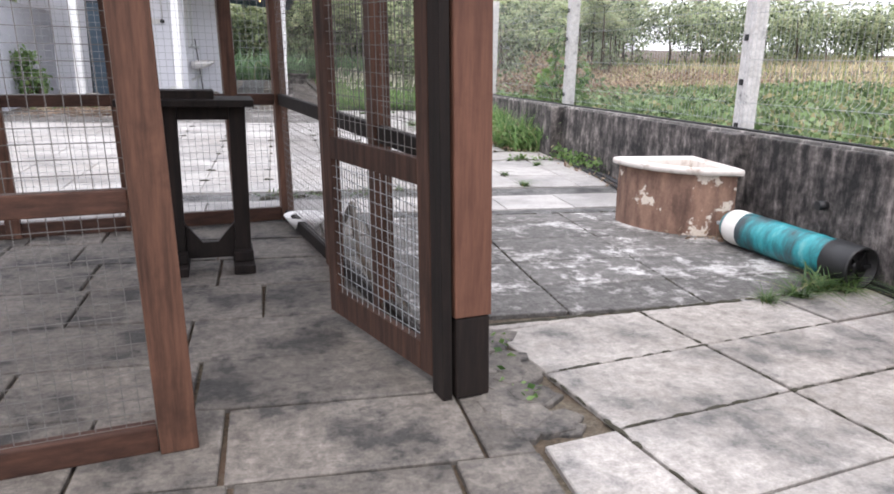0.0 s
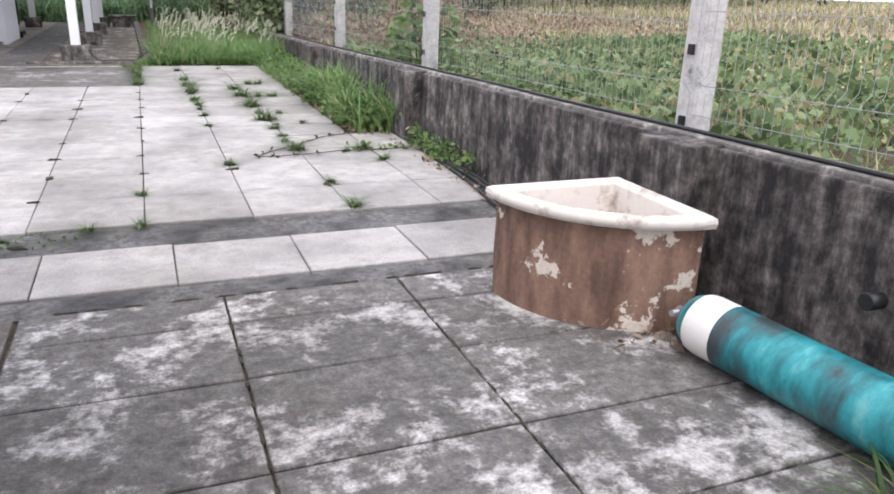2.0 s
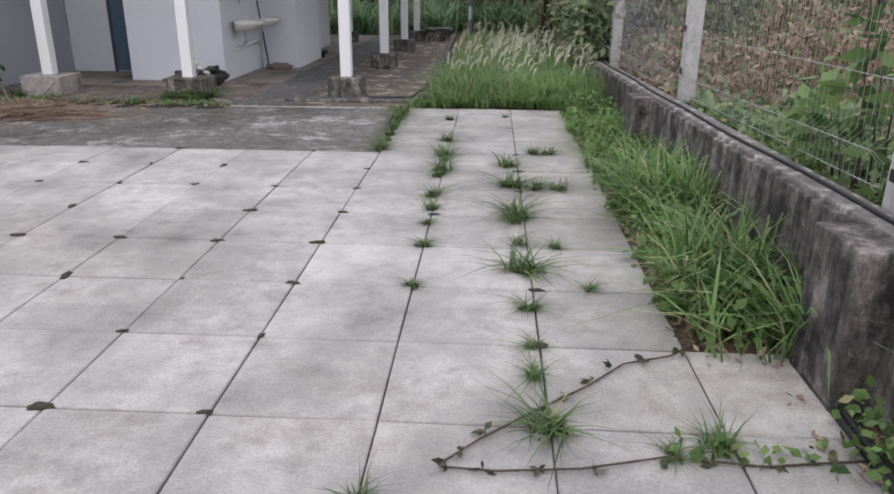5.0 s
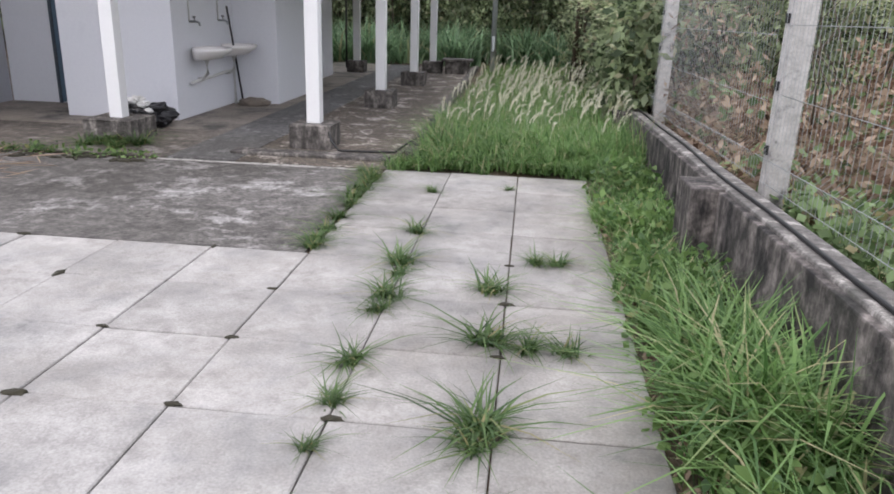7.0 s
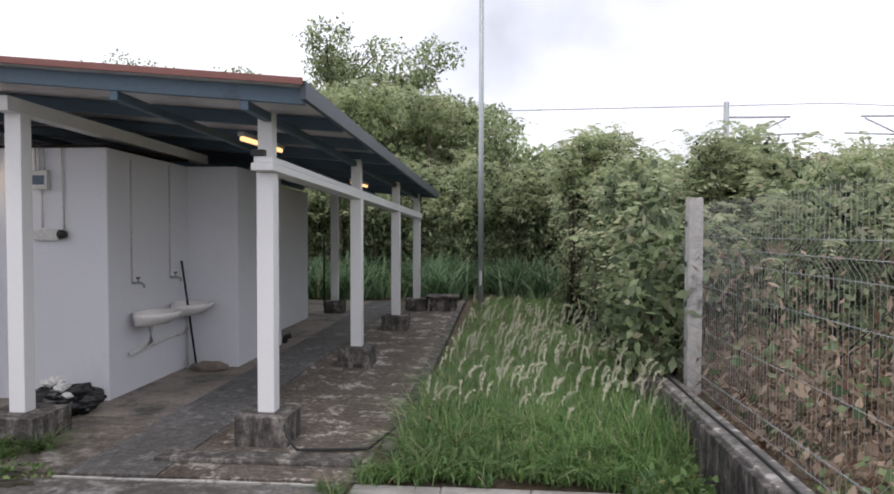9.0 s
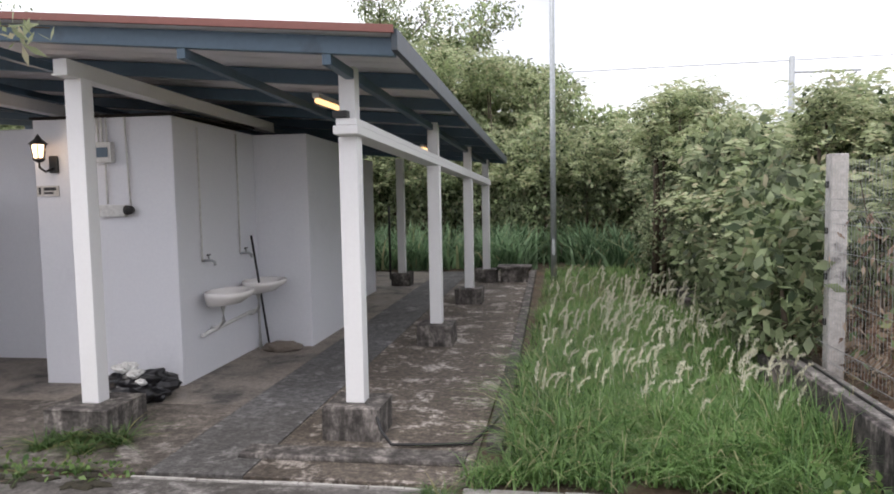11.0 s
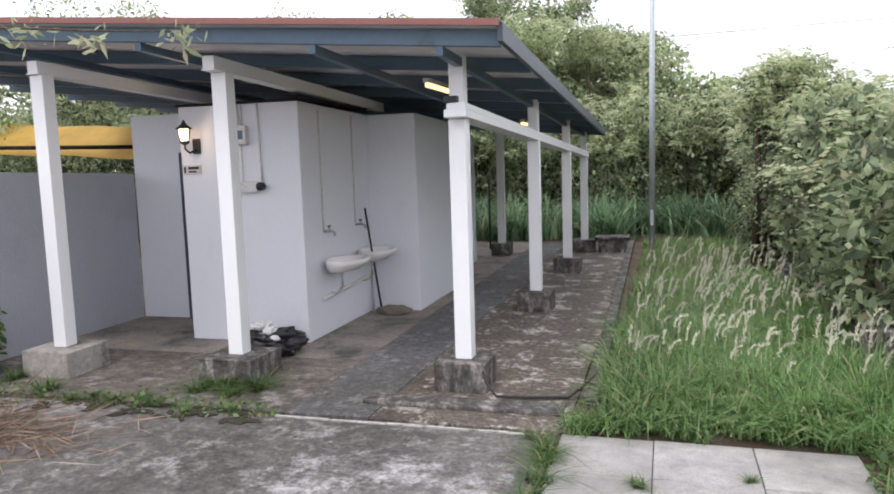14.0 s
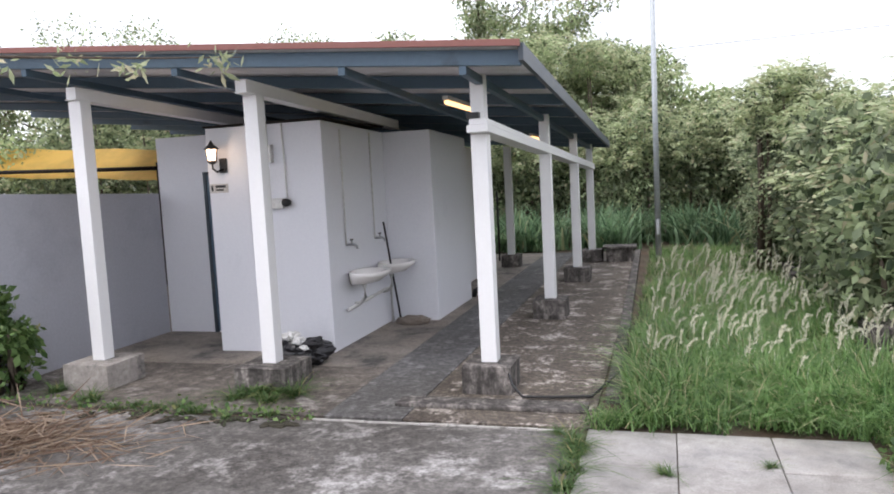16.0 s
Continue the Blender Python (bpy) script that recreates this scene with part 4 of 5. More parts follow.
hv = [hb.verts.new(p) for p in ((-6.8, -0.8, 6.4), (9.8, -0.8, 6.4), (9.8, 8.8, 6.4), (-6.8, 8.8, 6.4), (-2.6, 4, 7.7), (5.6, 4, 7.7))]
for f in ((0, 1, 5, 4), (1, 2, 5), (2, 3, 4, 5), (3, 0, 4), (3, 2, 1, 0)):
    hb.faces.new([hv[i] for i in f])
part("roof", hb, painted("red_roof_tiles", (0.34, 0.10, 0.08), (0.24, 0.09, 0.08), 0.8), house, "red hipped roof")
for x, arms in ((24.2, 1), (44.0, -1)):
    mast = thing("railway_mast", pose(x, 90, 0), "grey railway mast with cantilever arms", "railway mast", "railway masts")
    part("shaft", tube([(0, 0, -0.5), (0, 0, 14.4)], 0.28, 10), M_POLE, mast)
    part("arm", tube([(0, 0, 12.8), (6.4 * arms, 0, 12.8)], 0.10, 8), M_POLE, mast)
    part("arm", tube([(0, 0, 9.6), (6.0 * arms, 0, 12.6)], 0.09, 8), M_POLE, mast)
    part("arm", tube([(2.4 * arms, 0, 10.9), (8.0 * arms, 0, 11.1)], 0.08, 8), M_POLE, mast)
tagged(part("overhead_wire", tube([(-20, 60, 9.0), (24, 90, 14.0), (38, 98, 15.4), (80, 120, 17.0)], 0.05, 5), M_POLE, None), "thin overhead railway wire", "wire")

# ---- plants ----
def blades(n, area, height, spread, width, seed, segs=3):
    """Curved grass blades: area gives (x, y, z) for n roots."""
    r = np.random.default_rng(seed)
    roots = area(r, n)
    h = r.uniform(height[0], height[1], n)
    a = r.uniform(0, 2 * np.pi, n)
    lean = r.uniform(0.15, 1.0, n) * spread * h
    w = width * r.uniform(0.6, 1.3, n)
    d = np.stack([np.cos(a), np.sin(a)], 1)
    s = np.stack([-np.sin(a), np.cos(a)], 1)
    rows = []
    for k in range(segs + 1):
        t = k / segs
        c = roots.copy()
        c[:, :2] += d * (lean * t ** 1.8)[:, None]
        c[:, 2] += h * (t - 0.28 * t ** 3 * (lean / np.maximum(h, 1e-3)))
        ww = w * (1 - t) ** 0.7 if k < segs else w * 0.03
        left, right = c.copy(), c.copy()
        left[:, :2] -= s * ww[:, None]
        right[:, :2] += s * ww[:, None]
        rows += [left, right]
    v = np.stack(rows, 1).reshape(-1, 3)
    per = 2 * (segs + 1)
    base = np.arange(n)[:, None] * per
    f = np.concatenate([base + np.array([[2 * k, 2 * k + 1, 2 * k + 3, 2 * k + 2]]) for k in range(segs)], 1).reshape(-1, 4)
    return v, f


def leaves(points, size, seed, droop=0.5, ratio=0.45, flat=1.0):
    """Folded pointed leaves, four corners each, at the points."""
    r = np.random.default_rng(seed)
    n = len(points)
    s = size * r.uniform(0.55, 1.35, n)
    d = r.normal(size=(n, 3))
    d[:, 2] = d[:, 2] * flat - droop
    d /= np.linalg.norm(d, axis=1)[:, None]
    q = np.cross(d, r.normal(size=(n, 3)))
    q /= np.linalg.norm(q, axis=1)[:, None]
    p = np.asarray(points)
    v = np.stack([p, p + d * (s * 0.5)[:, None] + q * (s * ratio * 0.5)[:, None], p + d * s[:, None], p + d * (s * 0.5)[:, None] - q * (s * ratio * 0.5)[:, None]], 1).reshape(-1, 3)
    return v, (np.arange(n)[:, None] * 4 + np.array([[0, 1, 2, 3]]))


def foliage(name, sets, material, parent=None, label=""):
    vs, fs, k = [], [], 0
    for v, f in sets:
        vs.append(v)
        fs.append(f + k)
        k += len(v)
    return mesh_part(name, np.concatenate(vs).tolist(), np.concatenate(fs).tolist(), material, parent, label)


def lumps(n, boxes, seed, shell=0.55):
    """Points spread through lumpy masses, each (x, y, z, rx, ry, rz)."""
    r = np.random.default_rng(seed)
    b = np.array(boxes, float)
    vol = (b[:, 3] * b[:, 4] + b[:, 4] * b[:, 5] + b[:, 3] * b[:, 5])
    pick = r.choice(len(b), n, p=vol / vol.sum())
    d = r.normal(size=(n, 3))
    d /= np.linalg.norm(d, axis=1)[:, None]
    rad = r.uniform(shell, 1.0, n) ** 0.7 * (1 + 0.18 * np.sin(d[:, 0] * 7 + pick) + 0.15 * np.sin(d[:, 2] * 9 + 2 * pick))
    return b[pick, :3] + d * rad[:, None] * b[pick, 3:]


def fronds(roots, length, seed, rise=0.9, pairs=13, leaflet=0.075):
    """Arching feathery sprays: pairs of narrow leaflets along a bowed stem."""
    r = np.random.default_rng(seed)
    n = len(roots)
    ln = length * r.uniform(0.55, 1.3, n)
    a = r.uniform(0, 2 * np.pi, n)
    d = np.stack([np.cos(a), np.sin(a), np.zeros(n)], 1)
    side = np.stack([-np.sin(a), np.cos(a), np.zeros(n)], 1)
    up = rise * r.uniform(0.4, 1.2, n)
    pts, dirs = [], []
    for k in range(pairs):
        t = (k + 1) / pairs
        p = np.asarray(roots) + d * (ln * t * 0.75)[:, None]
        p[:, 2] += ln * (up * t - 0.75 * t ** 2.2)
        for sgn in (-1, 1):
            pts.append(p)
            v = side * sgn + d * 0.45 + r.normal(0, 0.12, (n, 3))
            v[:, 2] -= 0.25
            dirs.append(v / np.linalg.norm(v, axis=1)[:, None] * (leaflet * (1.15 - 0.7 * t)))
    p, v = np.concatenate(pts), np.concatenate(dirs)
    q = np.cross(v, r.normal(size=v.shape))
    q = q / np.linalg.norm(q, axis=1)[:, None] * (np.linalg.norm(v, axis=1) * 0.16)[:, None]
    return np.stack([p, p + v * 0.5 + q, p + v, p + v * 0.5 - q], 1).reshape(-1, 3), np.arange(len(p))[:, None] * 4 + np.array([[0, 1, 2, 3]])


def stuff(ob, label, category):
    return tagged(ob, label, category, kind="stuff")


def clumped(x0, y0, x1, y1, count, size, z=0.0):
    def area(r, n):
        cx, cy = r.uniform(x0, x1, count), r.uniform(y0, y1, count)
        k = r.integers(0, count, n)
        x, y = cx[k] + r.normal(0, size, n), cy[k] + r.normal(0, size, n)
        x = np.where((x < x0) | (x > x1), r.uniform(x0, x1, n), x)
        y = np.where((y < y0 - 0.05) | (y > y1), r.uniform(y0, y1, n), y)
        return np.stack([x, y, np.full(n, z)], 1)
    return area


def outside(x0, y0, x1, y1):
    def area(r, n):
        x, y = x0 + (x1 - x0) * r.uniform(0, 1, n) ** 1.5, r.uniform(y0, y1, n)
        return np.stack([x, y, np.array([land(a, b) for a, b in zip(x, y)])], 1)
    return area


def clumped_land(x0, y0, x1, y1, count, size):
    flat = clumped(x0, y0, x1, y1, count, size)

    def area(r, n):
        p = flat(r, n)
        p[:, 2] = [land(a, b) for a, b in zip(p[:, 0], p[:, 1])]
        return p
    return area


# tall grass beside the apron: lush in front, thin and low towards the pole
stuff(foliage("tall_grass", [blades(9500, clumped(1.36, 15.5, 3.5, 18.2, 120, 0.09), (0.14, 0.44), 1.9, 0.0078, 1), blades(9000, clumped(1.36, 17.5, 3.5, 21.5, 210, 0.13), (0.10, 0.36), 1.8, 0.0050, 4),
                             blades(7000, clumped(1.36, 21, 3.5, 27.5, 260, 0.16), (0.06, 0.22), 1.6, 0.006, 2), blades(4200, clumped(1.36, 15.26, 3.45, 16.2, 52, 0.07), (0.06, 0.29), 2.2, 0.0075, 3),
                             blades(260, clumped(1.06, 15.22, 1.4, 15.5, 6, 0.05), (0.05, 0.18), 2.0, 0.006, 14), blades(900, clumped(3.05, 15.6, 3.5, 20.0, 26, 0.06), (0.35, 0.62), 1.2, 0.007, 13)], M_GRASS), "tall green grass between kerb and wall", "grass")
# its pale plumes: a thin stalk leaning with the wind and a nodding feathery head
pr = np.random.default_rng(5)
heads, stalks = [], []
for k in range(250):
    x, y = pr.uniform(1.5, 3.4), 16.0 + 6.2 * pr.uniform(0, 1) ** 1.25
    h, a = pr.uniform(0.30, 0.55), pr.normal(-0.2, 0.9)
    ln, nod = pr.uniform(0.03, 0.20), pr.uniform(0.02, 0.11)
    t = np.linspace(0, 1, 15)
    out = ln + nod * t ** 1.6
    px, py = x + np.cos(a) * out, y + np.sin(a) * out
    heads.append(np.stack([px, py, h + 0.17 * t - (0.02 + 0.6 * nod) * t ** 2.2], 1))
    u = np.linspace(0, 1, 8)
    stalks.append(np.stack([x + np.cos(a) * ln * u ** 1.7, y + np.sin(a) * ln * u ** 1.7, 0.05 + (h - 0.05) * u], 1))
hp = np.repeat(np.concatenate(heads), 5, 0)
stuff(foliage("grass_plumes", [leaves(np.concatenate(stalks), 0.09, 7, -6.0, 0.03), leaves(hp + pr.normal(0, 0.0028, hp.shape), 0.026, 6, -2.4, 0.22)], M_PLUME), "pale feathery seed heads over the grass", "grass")
# lush verge along the wall
stuff(foliage("verge_grass", [blades(1500, clumped(2.98, 9.15, 3.46, 15.3, 34, 0.05), (0.10, 0.38), 1.8, 0.0075, 8), blades(1150, clumped(3.02, 9.15, 3.46, 11.6, 12, 0.05), (0.28, 0.60), 1.7, 0.010, 9), blades(1500, clumped(2.88, 12.0, 3.46, 15.3, 30, 0.07), (0.05, 0.24), 2.2, 0.007, 10)], M_GRASS), "lush grass verge along the wall", "grass")
vc = np.stack([pr.uniform(2.95, 3.40, 46), pr.uniform(9.3, 15.2, 46)], 1)[pr.integers(0, 46, 3600)] + pr.normal(0, 0.075, (3600, 2))
vp = np.stack([np.clip(vc[:, 0], 2.9, 3.44), vc[:, 1], 0.01 + 0.24 * pr.uniform(0, 1, 3600) ** 1.4], 1)
stuff(foliage("verge_weeds", [leaves(vp, 0.06, 12, 0.2, 0.6)], M_WEED), "broad-leaved weeds among the verge grass", "weeds")

# tufts in the joints
TUFTS = [(2.30, 11.05, 1.0), (2.27, 11.77, 1.0), (2.46, 11.72, 0.6), (2.63, 11.71, 0.6), (2.26, 12.4, 0.8), (2.49, 12.9, 0.6), (2.62, 12.9, 0.6), (1.71, 12.75, 0.85), (1.72, 12.23, 0.8),
         (1.72, 11.49, 0.7), (1.71, 13.37, 0.7), (1.72, 10.84, 0.35), (1.11, 13.1, 0.6), (1.13, 13.6, 0.7), (1.12, 13.95, 0.7), (1.10, 14.46, 0.8), (1.10, 14.85, 0.8), (1.67, 14.5, 0.5), (2.28, 14.7, 0.35),
         (1.75, 8.19, 0.45), (2.34, 8.62, 0.75), (2.30, 8.97, 0.45), (2.31, 10.07, 1.0), (2.28, 10.93, 0.6), (2.90, 8.55, 0.55), (2.93, 8.11, 0.5), (2.73, 8.49, 0.35), (2.31, 9.22, 0.35), (1.75, 10.44, 0.4),
         (1.73, 9.84, 0.35), (1.73, 12.56, 0.5), (1.13, 7.45, 0.35), (2.38, 6.88, 0.5), (2.36, 7.49, 0.4), (0.85, 6.78, 0.35), (1.12, 6.8, 0.3), (3.02, 3.54, 1.0), (3.18, 3.52, 0.9), (2.82, 3.45, 0.7),
         (2.60, 3.40, 0.5), (3.36, 3.2, 0.9), (3.39, 2.9, 0.8), (-1.45, 15.75, 1.1), (-1.7, 15.8, 1.2), (-1.37, 15.22, 0.5), (-1.72, 15.1, 0.6), (-2.1, 15.2, 0.6), (-2.5, 15.25, 0.6), (-3.3, 15.4, 0.9), (-3.9, 15.6, 1.0), (-2.9, 15.2, 0.5), (1.11, 14.72, 0.7), (0.95, 15.12, 0.4), (1.08, 14.2, 0.75), (1.06, 14.98, 0.8), (1.13, 13.32, 0.6), (1.14, 12.95, 0.7), (-1.82, 15.72, 1.2), (-1.95, 15.6, 1.0), (-1.6, 15.55, 0.9), (-2.3, 15.3, 0.6), (-2.75, 15.3, 0.55), (2.31, 9.60, 0.5),
         (1.73, 11.15, 0.5), (2.29, 10.5, 0.45), (1.72, 12.05, 0.6), (2.5, 10.45, 0.4), (2.62, 9.85, 0.35)]


def tuft_mesh(seed):
    v, f = blades(95, lambda r, n: np.stack([r.normal(0, 0.026, n), r.normal(0, 0.034, n), np.full(n, -0.01)], 1), (0.04, 0.22), 2.3, 0.0062, seed)
    me = bpy.data.meshes.new("tuft")
    me.from_pydata(v.tolist(), [], f.tolist())
    me.materials.append(M_TUFT)
    return me


tuft_kinds = [tuft_mesh(40 + k) for k in range(4)]
for k, (x, y, s) in enumerate(TUFTS):
    o = new("grass_tuft", tuft_kinds[k % 4])
    o.matrix_basis = pose(x, y, 0.0, 0, 0, 77 * k) @ Matrix.Diagonal((s * 1.25, s * 1.3, s * 0.85, 1))
    tagged(o, "green grass tuft growing from a paving joint", "grass tuft", "tufts in the joints")


# small dark moss cushions at the slab crossings
def moss_mesh(seed):
    bm = bmesh.new()
    bmesh.ops.create_icosphere(bm, subdivisions=2, radius=1.0)
    for v in bm.verts:
        k = 1 + 0.5 * noise.noise(v.co * 1.8 + Vector((seed, 0, 0)))
        v.co = Vector((v.co.x * 0.045 * k, v.co.y * 0.02 * k, max(0, v.co.z) * 0.012 * k))
    me = bpy.data.meshes.new("moss")
    bm.to_mesh(me)
    bm.free()
    me.materials.append(M_MOSS)
    return me


M_MOSS = plain("dark_moss", (0.042, 0.038, 0.024), 0.95, 0, 40, 0.5)
moss_kinds = [moss_mesh(k) for k in range(3)]
for c in range(-4, 3):
    for r in range(1, 11):
        if rng.random() < 0.75:
            o = new("moss_cushion", moss_kinds[(c + r) % 3])
            o.matrix_basis = pose(AX + S * c + rng.uniform(-0.02, 0.02), 6.83 + S * r + rng.uniform(-0.01, 0.01), 0.0, 0, 0, rng.choice((0, 0, 90)) + rng.uniform(-10, 10)) @ Matrix.Scale(rng.uniform(0.6, 1.25), 4)
            tagged(o, "dark moss cushion at a slab crossing", "moss", "moss at the slab crossings")

# soil swelling out of the joints of the old slabs
def joint_soil(x0, y0, x1, y1, n, size):
    for k in range(n):
        t = (k + rng.random()) / n
        o = new("joint_soil", moss_kinds[k % 3])
        o.matrix_basis = pose(x0 + (x1 - x0) * t, y0 + (y1 - y0) * t, -0.003, 0, 0, math.degrees(math.atan2(y1 - y0, x1 - x0)) + rng.uniform(-8, 8)) @ Matrix.Diagonal((size * rng.uniform(0.7, 1.8), size * rng.uniform(0.4, 0.9), size * 0.7, 1))
        tagged(o, "dark crumbly soil in a paving joint", "soil", "soil in the joints")


joint_soil(0.95, 3.30, 3.35, 3.53, 30, 1.1)
joint_soil(1.07, 2.74, 2.75, 3.06, 15, 0.7)
joint_soil(1.17, 2.25, 2.85, 2.57, 15, 0.7)
joint_soil(1.07, 2.74, 1.25, 1.80, 8, 0.7)
joint_soil(1.822, 3.36, 2.127, 1.80, 12, 0.6)
joint_soil(1.45, 3.45, 1.45, 5.6, 16, 0.6)
joint_soil(2.25, 3.45, 2.25, 5.6, 16, 0.6)
joint_soil(0.7, 5.66, 3.3, 5.66, 18, 0.8)

# weeds, litter and soil in the joints and at the wall foot
wp = np.concatenate([np.stack([pr.uniform(2.75, 3.4, 60), pr.normal(8.5, 0.03, 60), pr.uniform(0.01, 0.05, 60)], 1),
                     np.stack([pr.uniform(3.30, 3.46, 320), pr.choice([7.5, 7.9, 8.1, 8.4, 8.6], 320) + pr.normal(0, 0.09, 320), pr.uniform(0.02, 0.16, 320)], 1),
                     np.stack([pr.uniform(3.25, 3.45, 160), pr.uniform(2.5, 3.1, 160), pr.uniform(0.02, 0.14, 160)], 1),
                     np.stack([pr.normal(0.94, 0.05, 26), pr.uniform(2.5, 3.2, 26), pr.uniform(0.0, 0.02, 26)], 1),
                     np.stack([pr.uniform(-4.4, -0.95, 420), pr.normal(15.25, 0.10, 420), pr.uniform(0.0, 0.04, 420)], 1)])
stuff(foliage("joint_weeds", [leaves(wp, 0.045, 14, 0.1, 0.7)], M_WEED), "small broad-leaved weeds in joints and along the wall foot", "weeds")
lp_ = np.concatenate([np.stack([pr.normal(3.15, 0.12, 150), pr.normal(4.72, 0.10, 150), pr.uniform(0.004, 0.03, 150)], 1),
                      np.stack([pr.uniform(3.2, 3.44, 200), pr.uniform(6.0, 9.0, 200), pr.uniform(0.004, 0.02, 200)], 1),
                      np.stack([pr.uniform(2.93, 3.45, 1500), pr.uniform(9.1, 15, 1500), pr.uniform(-0.02, 0.03, 1500)], 1)])
stuff(foliage("leaf_litter", [leaves(lp_, 0.05, 15, 0.0, 0.4)], M_DRY), "dry brown leaf litter on the paving", "leaf litter")
hv = np.stack([pr.normal(-3.0, 0.45, 900), pr.normal(14.35, 0.22, 900), np.abs(pr.normal(0.0, 0.05, 900))], 1)
stuff(foliage("dry_palm_heap", [leaves(hv, 0.40, 16, 0.02, 0.03, 0.12)], M_DRY), "heap of dry reddish palm stalks on the concrete", "dry stalks")
# cushions of dark soil along the broken edge of the concrete
for k in range(34):
    o = new("soil_clump", moss_kinds[k % 3])
    o.matrix_basis = pose(rng.uniform(-3.4, -1.1), 15.12 + rng.uniform(-0.2, 0.1), -0.002, 0, 0, rng.uniform(-60, 60)) @ Matrix.Scale(rng.uniform(0.8, 2.0), 4)
    tagged(o, "dark clump of soil on the broken concrete edge", "soil", "soil clumps")

# creeping runners with small dark leaves over the slabs
for pts in ([(3.38, 8.50), (3.0, 8.44), (2.7, 8.47), (2.42, 8.39), (2.15, 8.36), (1.98, 8.37)], [(3.05, 9.32), (2.86, 9.16), (2.66, 9.08), (2.5, 8.9), (2.32, 8.74), (2.1, 8.53), (1.97, 8.38)]):
    vine = thing("creeping_vine", pose(0, 0, 0), "creeping runner with small dark leaves across the slabs", "vine", "creeping runners")
    part("stem", tube([(x, y, 0.012) for x, y in pts], 0.004, 5), M_BARK, vine)
    q = np.array([(x0 + (x1 - x0) * u, y0 + (y1 - y0) * u, 0.015) for (x0, y0), (x1, y1) in zip(pts, pts[1:]) for u in (0.15, 0.5, 0.85)])
    q = np.repeat(q[::2] + pr.normal(0, 0.01, q[::2].shape) * (1, 1, 0.3), 5, 0)
    foliage("leaves", [leaves(q, 0.04, 18, -0.1, 0.5, 0.4)], M_RUNNER, vine)

# soil and weeds on the drain strip
dp = np.stack([pr.normal(0.35, 0.3, 150), pr.normal(6.66, 0.06, 150), pr.uniform(-0.005, 0.02, 150)], 1)
stuff(foliage("drain_weeds", [leaves(dp, 0.035, 17, 0.1, 0.4)], M_TUFT), "dark weeds and litter on the drain strip", "weeds")
for k in range(10):
    o = new("soil_clump", moss_kinds[k % 3])
    o.matrix_basis = pose(rng.uniform(-0.4, 0.9), 6.64 + rng.uniform(-0.12, 0.1), -0.012, 0, 0, rng.uniform(-25, 25)) @ Matrix.Scale(rng.uniform(0.9, 2.0), 4)
    tagged(o, "dark clump of soil on the drain strip", "soil", "soil clumps")

# field beyond the fence
stuff(foliage("field_grass", [blades(12000, clumped_land(3.75, -3, 8.5, 15, 160, 0.28), (0.06, 0.28), 1.9, 0.006, 20), blades(12000, outside(8, -6, 40, 30), (0.15, 0.4), 1.4, 0.012, 21)], M_FIELD), "rough green grass on the field", "grass")
stuff(foliage("field_straw", [blades(9000, clumped_land(3.9, -4, 10, 6.5, 110, 0.3), (0.12, 0.40), 2.2, 0.005, 22), blades(4000, outside(4.0, 6, 14, 17), (0.10, 0.32), 1.8, 0.003, 29), blades(16000, outside(5.2, -5, 16, 11), (0.10, 0.34), 2.0, 0.006, 38), blades(30000, outside(7, -8, 60, 24), (0.12, 0.35), 1.8, 0.012, 23)], M_STRAW), "dry pale straw on the field", "grass")


def land_points(n, x0, y0, x1, y1, z0, z1, seed, power=1.4):
    r = np.random.default_rng(seed)
    x, y = x0 + (x1 - x0) * r.uniform(0, 1, n) ** power, r.uniform(y0, y1, n)
    clump = np.sin(x * 1.7 + 0.6 * y) + np.sin(y * 1.3 - x * 0.8)
    keep = clump + 1.3 * np.sin(3.1 * x + 2.3 * y) * np.sin(2.7 * y - 1.9 * x) > r.uniform(-2.6, 2.2, n)
    x, y = x[keep], y[keep]
    return np.stack([x, y, np.array([land(a, b) for a, b in zip(x, y)]) + r.uniform(z0, z1, len(x))], 1)


stuff(foliage("field_weeds", [leaves(land_points(9000, 3.8, -2, 9, 14.5, 0.02, 0.24, 24), 0.06, 25, 0.1, 0.75), leaves(land_points(38000, 3.8, 5.0, 10, 13.0, 0.03, 0.30, 34), 0.07, 35, 0.1, 0.8)], M_FIELDWEED), "low leafy weeds behind the fence", "weeds")
mounds = [(4.4, 13.6, 0.42, 0.5, 1.0, 0.22), (4.7, 15.2, 0.5, 0.7, 1.1, 0.34), (4.6, 16.6, 0.5, 0.6, 0.9, 0.42), (5.6, 14.6, 0.55, 0.8, 1.2, 0.4), (6.2, 16.4, 0.7, 0.9, 1.2, 0.55)]
stuff(foliage("dead_leaves", [leaves(land_points(30000, 3.8, 12.5, 11, 24, 0.0, 0.22, 26, 1.1), 0.09, 27, 0.1, 0.5), leaves(lumps(11000, mounds, 46), 0.085, 47, 0.1, 0.45)], M_DRY), "brown dead leaves behind the fence", "leaf litter")
stuff(foliage("mound_creeper", [leaves(lumps(1500, mounds, 48, 0.95), 0.09, 49, 0.2, 0.7)], M_FIELDWEED), "green creeper leaves over brown litter mounds", "weeds")
vines = np.stack([pr.uniform(3.72, 4.4, 420), pr.uniform(14.4, 17.2, 420), 0.3 + 1.35 * pr.uniform(0, 1, 420)], 1)
stuff(foliage("dead_vines", [leaves(vines, 0.08, 28, 1.2, 0.3)], M_DRY), "withered brown vines on the fence", "vines")
twigs = bmesh.new()
